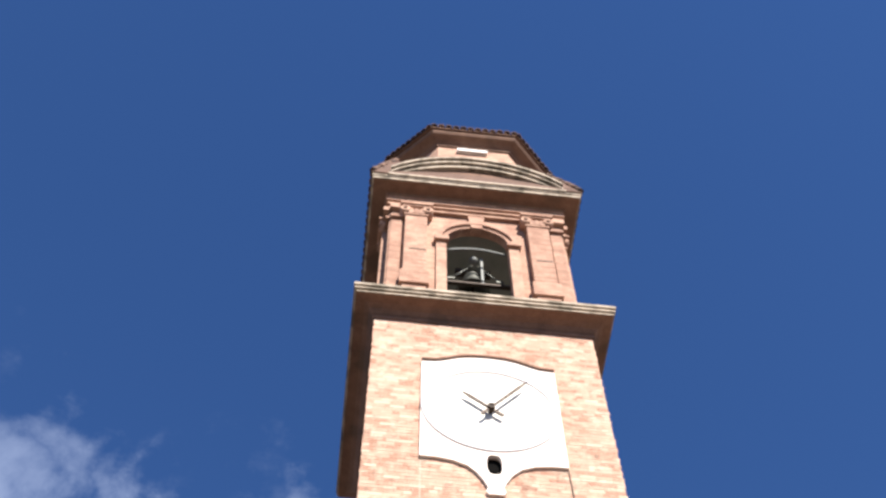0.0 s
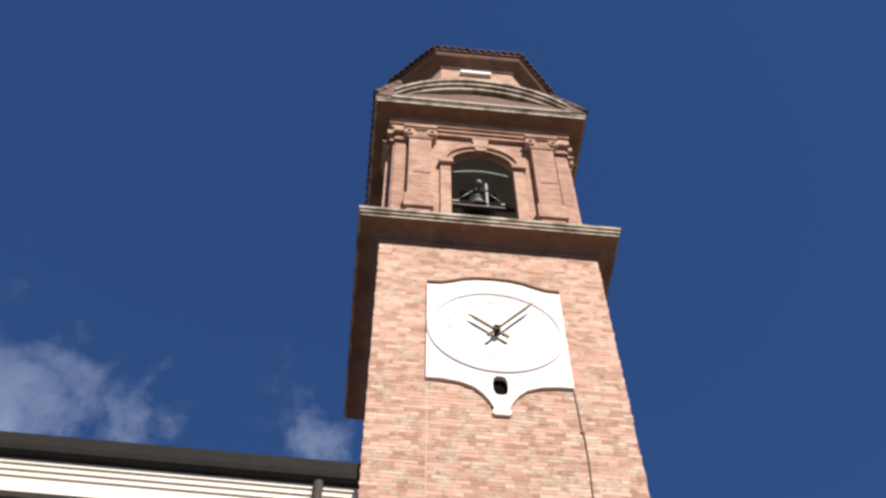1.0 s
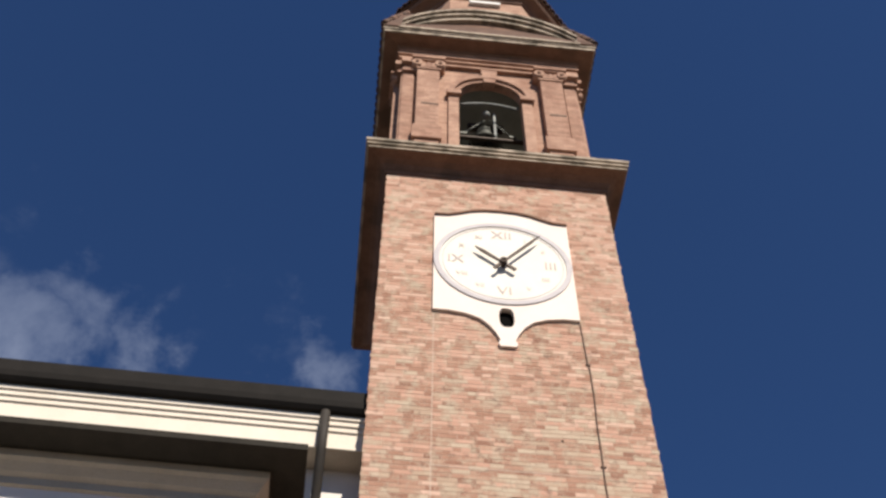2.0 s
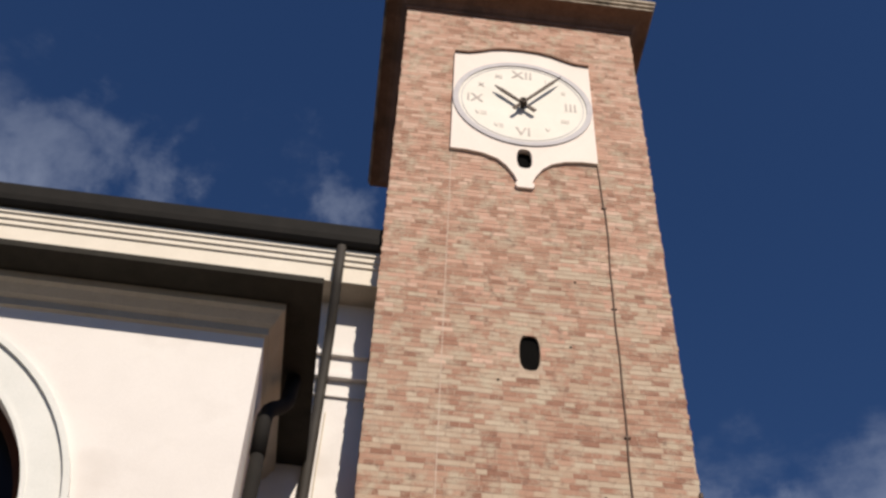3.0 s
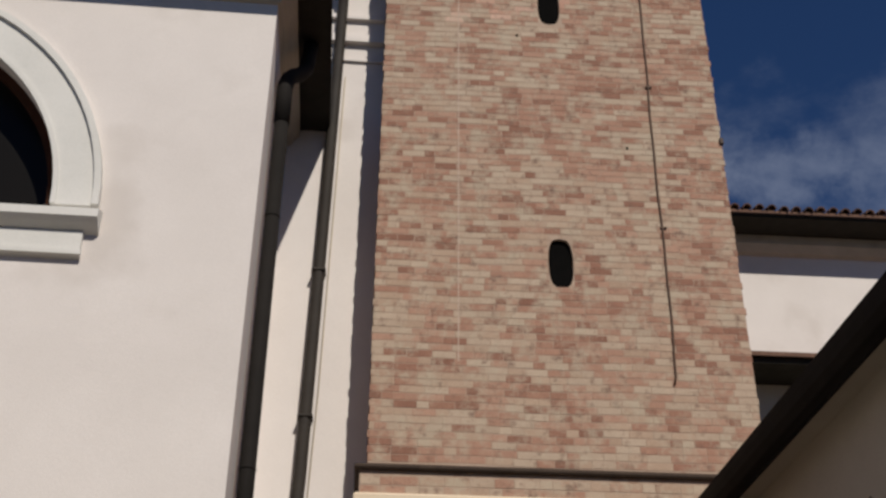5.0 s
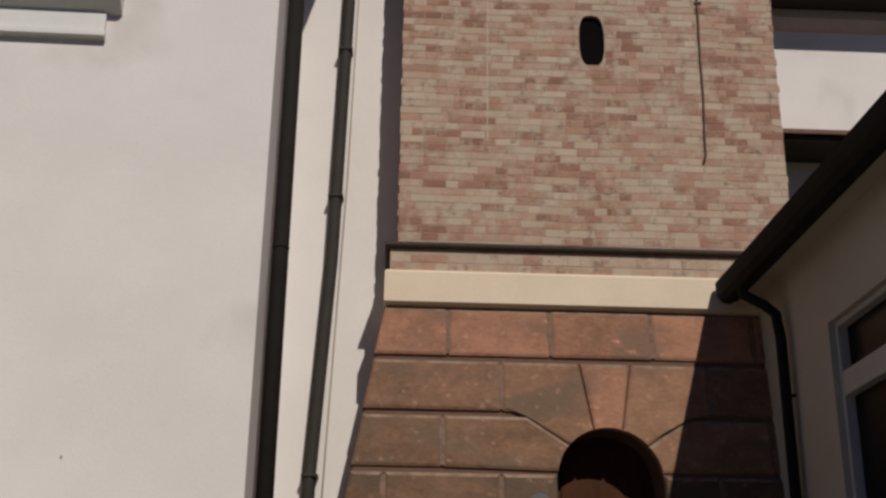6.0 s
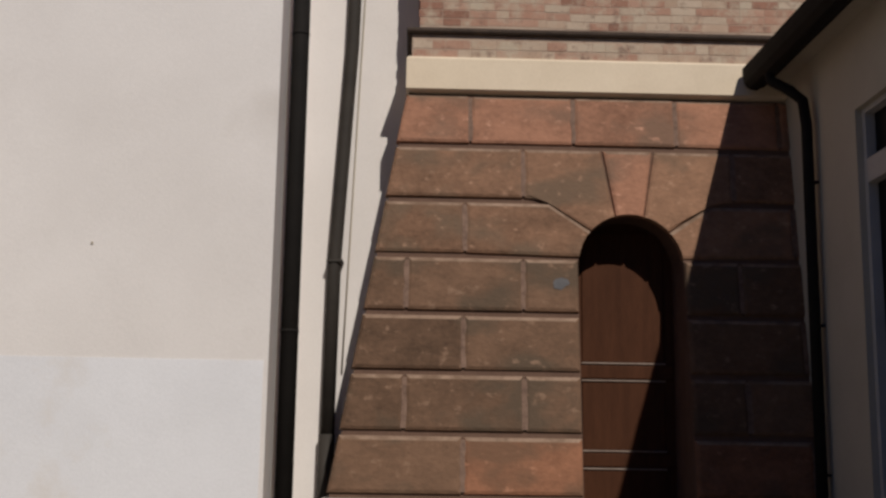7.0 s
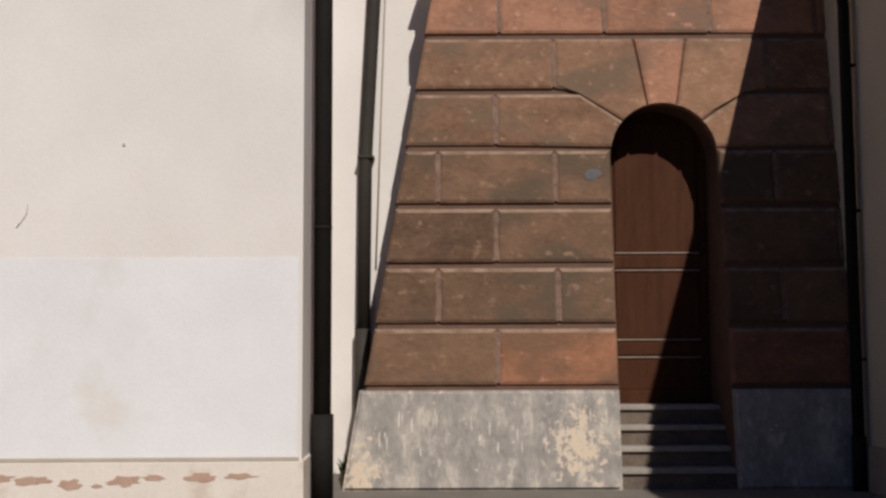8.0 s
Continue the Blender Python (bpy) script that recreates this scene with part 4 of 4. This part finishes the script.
for z0, z1, d in ((12.84, 12.92, 0.07), (12.40, 12.50, 0.09), (12.50, 12.58, 0.05), (12.08, 12.13, 0.04)):
    part("string_moulding", box(-3.6, -2.203, BY - d, BY + 0.01, z0, z1, 0.008), M_WHITE, nave)
NY = 0.37
# The grey colour holds the shade under the cornice.
part("nave_soffit", run([(BY + 0.3, 13.94), (NY + 0.02, 13.94), (NY + 0.02, 14.0), (BY + 0.3, 14.0)], -20, -2.204), M_FRIEZE, nave, "soffit coloured grey for its shade")
fascia = [(NY + 0.3, 13.945), (NY, 13.945), (NY, 14.26), (NY - 0.03, 14.28), (NY - 0.03, 14.36), (NY - 0.06, 14.38), (NY - 0.06, 14.46), (NY - 0.09, 14.48), (NY - 0.09, 14.58), (NY + 0.3, 14.59)]
part("nave_fascia", run(fascia, -20, -2.204), M_FASCIA, nave, "cream moulded fascia")
gutter = [(NY + 0.2, 14.56), (NY - 0.10, 14.56), (NY - 0.16, 14.58), (NY - 0.21, 14.64), (NY - 0.23, 14.74), (NY - 0.23, 14.97), (NY - 0.19, 15.01), (NY + 0.2, 15.07)]
part("nave_gutter", run(gutter, -20, -2.204), M_GUTTER, nave, "dark metal gutter")
part("nave_roof", run([(NY + 0.2, 14.93), (6.4, 16.6), (6.4, 16.5), (NY + 0.2, 14.80)], -20, -2.204), M_TILE, nave)

swung(nave, -2.203, BY, 1.2)

# pipes
p1 = thing("downpipe", "dark brown downpipe with an elbow on the church wall", "downpipe", "downpipes")
X1, Y1, R1 = FX + 0.105, -1.42, 0.080
part("pipe", tube([(X1, Y1, 0.05), (X1, Y1, 9.35)], R1), M_GUTTER, p1)
part("elbow", tube([(X1, Y1, 9.25), (X1, Y1, 9.66), (X1 + 0.005, Y1 + 0.02, 9.82), (X1 + 0.03, Y1 + 0.07, 9.95), (X1 + 0.07, Y1 + 0.15, 10.06), (X1 + 0.13, Y1 + 0.27, 10.18), (X1 + 0.19, Y1 + 0.40, 10.38), (X1 + 0.22, Y1 + 0.48, 10.83)], 0.09), M_GUTTER, p1)
part("shoe", tube([(X1, Y1, 0.0), (X1, Y1, 0.75)], 0.102), M_GUTTER, p1, "thicker iron foot")
for z in (2.4, 5.2, 8.0):
    part("pipe_clip", tube([(X1, Y1, z), (X1, Y1, z + 0.03)], R1 + 0.004), M_GUTTER, p1)
p2 = thing("downpipe", "long dark downpipe from the nave gutter beside the tower", "downpipe", "downpipes")
SH = 0.04
line2 = [(-2.80, 0.20, 14.58), (-2.80, 0.20, 13.92), (-2.80, 0.25, 13.75), (-2.81, 0.58, 13.25), (-2.815, 0.68, 13.0), (-2.83, 0.69, 12.0), (-2.86, 0.69, 10.1), (-2.94, 0.69, 5.9), (-3.07, 0.69, 3.4), (-3.09, 0.69, 1.5)]
part("pipe", tube([(x, y + SH, z) for x, y, z in line2], 0.074), M_PIPE, p2)
part("shoe", tube([(-3.09, 0.69, 1.55), (-3.10, 0.69, 0.0)], 0.085), M_PIPE, p2, "thicker iron foot")
for x, z in ((-2.89, 8.6), (-2.925, 6.65), (-3.06, 3.4)):
    part("pipe_clip", box(x - 0.088, x + 0.088, 0.645, 0.83, z, z + 0.03, 0.008), M_PIPE, p2)
wire = thing("wall_cable", "thin cable beside the downpipe", "cable")
part("cable_run", tube([(-2.72, 0.815, 11.8), (-2.80, 0.815, 7.0), (-2.90, 0.815, 4.0), (-2.96, 0.815, 2.2)], 0.010, sides=8), M_FRIEZE, wire)

# ---- house in the shade ----
house = thing("house", "low house with grey plaster wall, dark gutter and white window", "house")
HX = 1.72
WY0, WY1, WZ0, WZ1 = -3.3, -1.84, 0.95, 4.47


def house_wall():
    bm = bmesh.new()
    box(HX, HX + 0.4, WY1, -0.02, 0, 5.30, bm=bm)
    box(HX, HX + 0.4, -16, WY0, 0, 5.30, bm=bm)
    box(HX, HX + 0.4, WY0, WY1, 0, WZ0, bm=bm)
    box(HX, HX + 0.4, WY0, WY1, WZ1, 5.30, bm=bm)
    return bm


part("house_wall", house_wall(), M_HOUSE, house, "grey plaster wall in shade")
part("house_base", box(HX - 0.04, HX, -16, -0.7, 0, 0.42, 0.008), M_STEP, house, "grey base course")
win = part("house_window", box(HX + 0.16, HX + 0.18, WY0, WY1, WZ0, WZ1), M_GLASS, house, "dark window pane")
for y0, y1, z0, z1 in ((WY1 - 0.06, WY1, WZ0, WZ1), (WY0, WY0 + 0.10, WZ0, WZ1), (WY0 + 0.1, WY1 - 0.06, 3.78, 4.00), (WY0 + 0.1, WY1 - 0.06, WZ1 - 0.05, WZ1), (WY0 + 0.1, WY1 - 0.06, WZ0, WZ0 + 0.1)):
    part("window_frame", box(HX + 0.06, HX + 0.158, y0, y1, z0, z1, 0.008), M_GREYPAINT, win, "greyish white painted frame")
part("house_soffit", box(1.34, HX + 0.4, -16, -0.1, 5.302, 5.36), M_HOUSE, house, "grey soffit boards")
gut = bmesh.new()
prof = [(1.42, 5.20), (1.36, 5.165), (1.28, 5.18), (1.23, 5.24), (1.215, 5.32), (1.215, 5.40), (1.25, 5.43), (1.44, 5.44), (1.44, 5.2)]
a = [gut.verts.new((x, -16, z)) for x, z in prof]
b = [gut.verts.new((x, -0.20, z)) for x, z in prof]
for i in range(len(prof)):
    gut.faces.new((a[i], b[i], b[(i + 1) % len(prof)], a[(i + 1) % len(prof)]))
gut.faces.new(a)
gut.faces.new(b[::-1])
part("house_gutter", gut, M_GUTTER, house, "dark metal gutter")
roof = bmesh.new()
v = [roof.verts.new(p) for p in ((1.30, -16, 5.40), (1.30, -0.15, 5.40), (6.5, -0.15, 7.4), (6.5, -16, 7.4), (1.30, -16, 5.46), (1.30, -0.15, 5.46), (6.5, -0.15, 7.5), (6.5, -16, 7.5))]
for f in ((0, 1, 2, 3), (4, 7, 6, 5), (0, 4, 5, 1), (1, 5, 6, 2), (2, 6, 7, 3), (3, 7, 4, 0)):
    roof.faces.new([v[i] for i in f])
part("house_roof", roof, M_TILE, house, "tiled roof")
swung(house, HX, -0.2, 1.2)
p3 = thing("downpipe", "dark downpipe in the corner of house and tower", "downpipe", "downpipes")
part("pipe", tube([(1.34, -0.72, 5.22), (1.36, -0.72, 5.10), (1.52, -0.80, 4.98), (1.62, -0.86, 4.86), (1.635, -0.9, 4.6), (1.635, -0.92, 0.0)], 0.055), M_GUTTER, p3)
for z in (1.2, 2.6, 4.0):
    part("pipe_clip", box(1.585, 1.72, -0.95, -0.89, z, z + 0.025, 0.005), M_GUTTER, p3)
part("shoe", tube([(1.635, -0.92, 0.0), (1.635, -0.92, 0.5)], 0.068), M_GUTTER, p3)

# ---- building behind ----
far = thing("far_house", "white house behind the tower with a dark tiled eave", "house")
part("far_wall", box(2.8, 30, 8.0, 8.6, 0, 14.0), M_WHITE, far)
part("far_frieze", run([(8.0, 13.6), (7.9, 13.65), (7.8, 13.8), (7.8, 13.99), (8.0, 13.99)], 2.8, 30), M_FRIEZE, far)
part("far_eave", box(2.8, 30.4, 7.15, 8.6, 14.0, 14.06), M_EAVE, far, "dark wooden eave")
far_roof = part("far_roof", run([(7.08, 14.06), (7.08, 14.12), (14, 16.8), (14, 16.6)], 2.6, 30.4), M_TILE, far, "clay tiled roof")
tiles(far_roof, (3.0, 7.03, 14.12), (13.0, 7.03, 14.12), 40)
wing = thing("far_wing", "lower dark-eaved wing behind the tower", "house")
part("wing_wall", box(2.6, 30, 7.2, 7.9, 0, 10.36), M_HOUSE, wing)
part("wing_eave", box(2.6, 30, 6.3, 7.9, 10.36, 10.46), M_EAVE, wing, "dark wooden eave")
part("wing_roof", run([(6.2, 10.46), (6.2, 10.54), (7.9, 11.1), (7.9, 11.0)], 2.6, 30), M_TILE, wing)

# ---- weeds at the foot of the wall ----
weed = thing("weed", "small weed growing at the foot of the wall", "plant")
for i in range(26):
    a, l = random.uniform(0, 2 * math.pi), random.uniform(0.08, 0.24)
    bx, by = -3.22 + random.uniform(-0.08, 0.08), 0.55 + random.uniform(-0.1, 0.1)
    tip = Vector((bx + 0.6 * l * math.cos(a), by + 0.6 * l * math.sin(a), l))
    base = Vector((bx, by, 0.0))
    side = Vector((-math.sin(a), math.cos(a), 0)) * 0.025
    bm = bmesh.new()
    m0 = base.lerp(tip, 0.55) + Vector((0, 0, 0.03))
    vs = [bm.verts.new(p) for p in (base, m0 + side, tip, m0 - side)]
    low = bm.verts.new(m0 - Vector((0, 0, 0.008)))
    for f in ((0, 1, 4), (1, 2, 4), (2, 3, 4), (3, 0, 4)):
        bm.faces.new([vs[i] if i < 4 else low for i in f])
    part("leaf", bm, M_PLANT, weed)

# ---- bricks of the shaft ----
COURSE, LENGTH = 0.09, 0.27


def brick_rows():
    """Every brick of the front face: x0, x1, z0, z1."""
    z = 5.875
    row = 0
    while z + COURSE < 21.37:
        x = -HALF - (0.0 if row % 2 else LENGTH / 2)
        while x < HALF - 0.01:
            l = LENGTH * random.choice((1.0, 1.0, 0.5, 0.5, 0.75, 0.95, 1.07))
            x0, x1 = max(x, -HALF), min(x + l, HALF)
            x += l
            if x1 - x0 < 0.05:
                continue
            mx, mz = (x0 + x1) / 2, z + COURSE / 2
            if any(abs(mx - cx) < (x1 - x0) / 2 + SLIT_W - 0.02 and abs(mz - cz) < h + 0.02 for (cx, cz), h in zip(SLITS, SLIT_H)):
                # trim against the slot
                cx = min(SLITS, key=lambda s: abs(s[1] - mz))[0]
                if x0 < cx - SLIT_W - 0.06:
                    x1 = cx - SLIT_W
                elif x1 > cx + SLIT_W + 0.06:
                    x0 = cx + SLIT_W
                else:
                    continue
            wave = 0.009 * math.sin(mx * 1.9 + z * 0.8) + 0.006 * math.sin(mx * 4.3 - z * 1.1)
            yield x0, x1, z + wave, z + wave + COURSE
        z += COURSE
        row += 1


def brick_verts(x0, x1, z0, z1, lift, uneven=0.0):
    j, c, y, d = 0.004, 0.002, -lift, 0.03
    w = [random.uniform(-uneven, uneven) for _ in range(8)]
    a = [(x0 + j + w[0], d, z0 + j + w[1]), (x1 - j + w[2], d, z0 + j + w[3]), (x1 - j + w[4], d, z1 - j + w[5]), (x0 + j + w[6], d, z1 - j + w[7])]
    b = [(x, y + c, z) for x, _, z in a]
    f = [(x + c * k, y, z + c * l) for (x, _, z), k, l in zip(a, (1, -1, -1, 1), (1, 1, -1, -1))]
    return a + b + f


def tone_of(x0, x1, z):
    """Which of the brick tones a brick has: single bricks differ, and neighbours tend to be alike."""
    p = noise.noise(Vector(((x0 + x1) * 1.6, 3.1, z * 5.3))) * 0.28 + noise.noise(Vector((x0 * 1.1, 8.7, z * 1.3))) * 0.36 + random.gauss(0, 0.40)
    k = sum(p > edge for edge in (-0.42, -0.14, 0.12, 0.36))
    if k == 0 and random.random() < (z - 11.0) / 6:
        k = 1
    if k > 1 and random.random() < (z - 12.0) / 5.0:
        k = 6 if k == 4 else 5  # lighter, rosier bricks higher up
    return k


BRICK_FACES = [(8, 9, 10, 11)] + [(4 + i, 4 + (i + 1) % 4, 8 + (i + 1) % 4, 8 + i) for i in range(4)] + [(i, (i + 1) % 4, 4 + (i + 1) % 4, 4 + i) for i in range(4)]
rest_v, rest_f, rest_m = [], [], []
shared = {}
for x0, x1, z0, z1 in brick_rows():
    lift = random.uniform(0.002, 0.005)
    tone = tone_of(x0, x1, z0)
    if x1 > HALF - 0.001:
        x1 += random.uniform(-0.02, 0.010)
    if x0 < -HALF + 0.001:
        x0 += random.uniform(-0.008, 0.012)
    if z0 < 7.05:
        w = round(x1 - x0, 2)
        if (w, tone) not in shared:
            me = bpy.data.meshes.new("brick")
            me.from_pydata(brick_verts(-w / 2, w / 2, -COURSE / 2, COURSE / 2, 0.0), [], BRICK_FACES)
            me.materials.append(BRICK_TONES[tone])
            shared[w, tone] = me
        ob = new("brick", shared[w, tone])
        ob.parent = shaft
        ob.location = ((x0 + x1) / 2, -lift, (z0 + z1) / 2)
    else:
        n = len(rest_v)
        rest_v += brick_verts(x0, x1, z0, z1, lift, 0.004)
        rest_f += [tuple(n + i for i in f) for f in BRICK_FACES]
        rest_m += [tone] * len(BRICK_FACES)
me = bpy.data.meshes.new("brickwork")
me.from_pydata(rest_v, [], rest_f)
for m in BRICK_TONES:
    me.materials.append(m)
me.polygons.foreach_set("material_index", rest_m)
rest = new("brickwork", me)
rest.parent = shaft
tagged(rest, "mottled pink, buff and red bricks", kind="stuff")

# two courses on the ledge under the shaft
for row, z in enumerate((5.535, 5.645)):
    x = -HALF - 0.06
    while x < HALF + 0.05:
        l = min(random.choice((0.27, 0.27, 0.14, 0.21)), HALF + 0.063 - x)
        if l > 0.05:
            me = bpy.data.meshes.new("brick")
            me.from_pydata(brick_verts(-l / 2, l / 2, -0.052, 0.052, 0.0), [], BRICK_FACES)
            me.materials.append(BRICK_TONES[random.choice((2, 3, 4, 4, 2))])
            ob = new("brick", me)
            ob.parent = ledge
            ob.location = (x + l / 2, -0.066 - random.uniform(0.002, 0.006), z)
        x += l
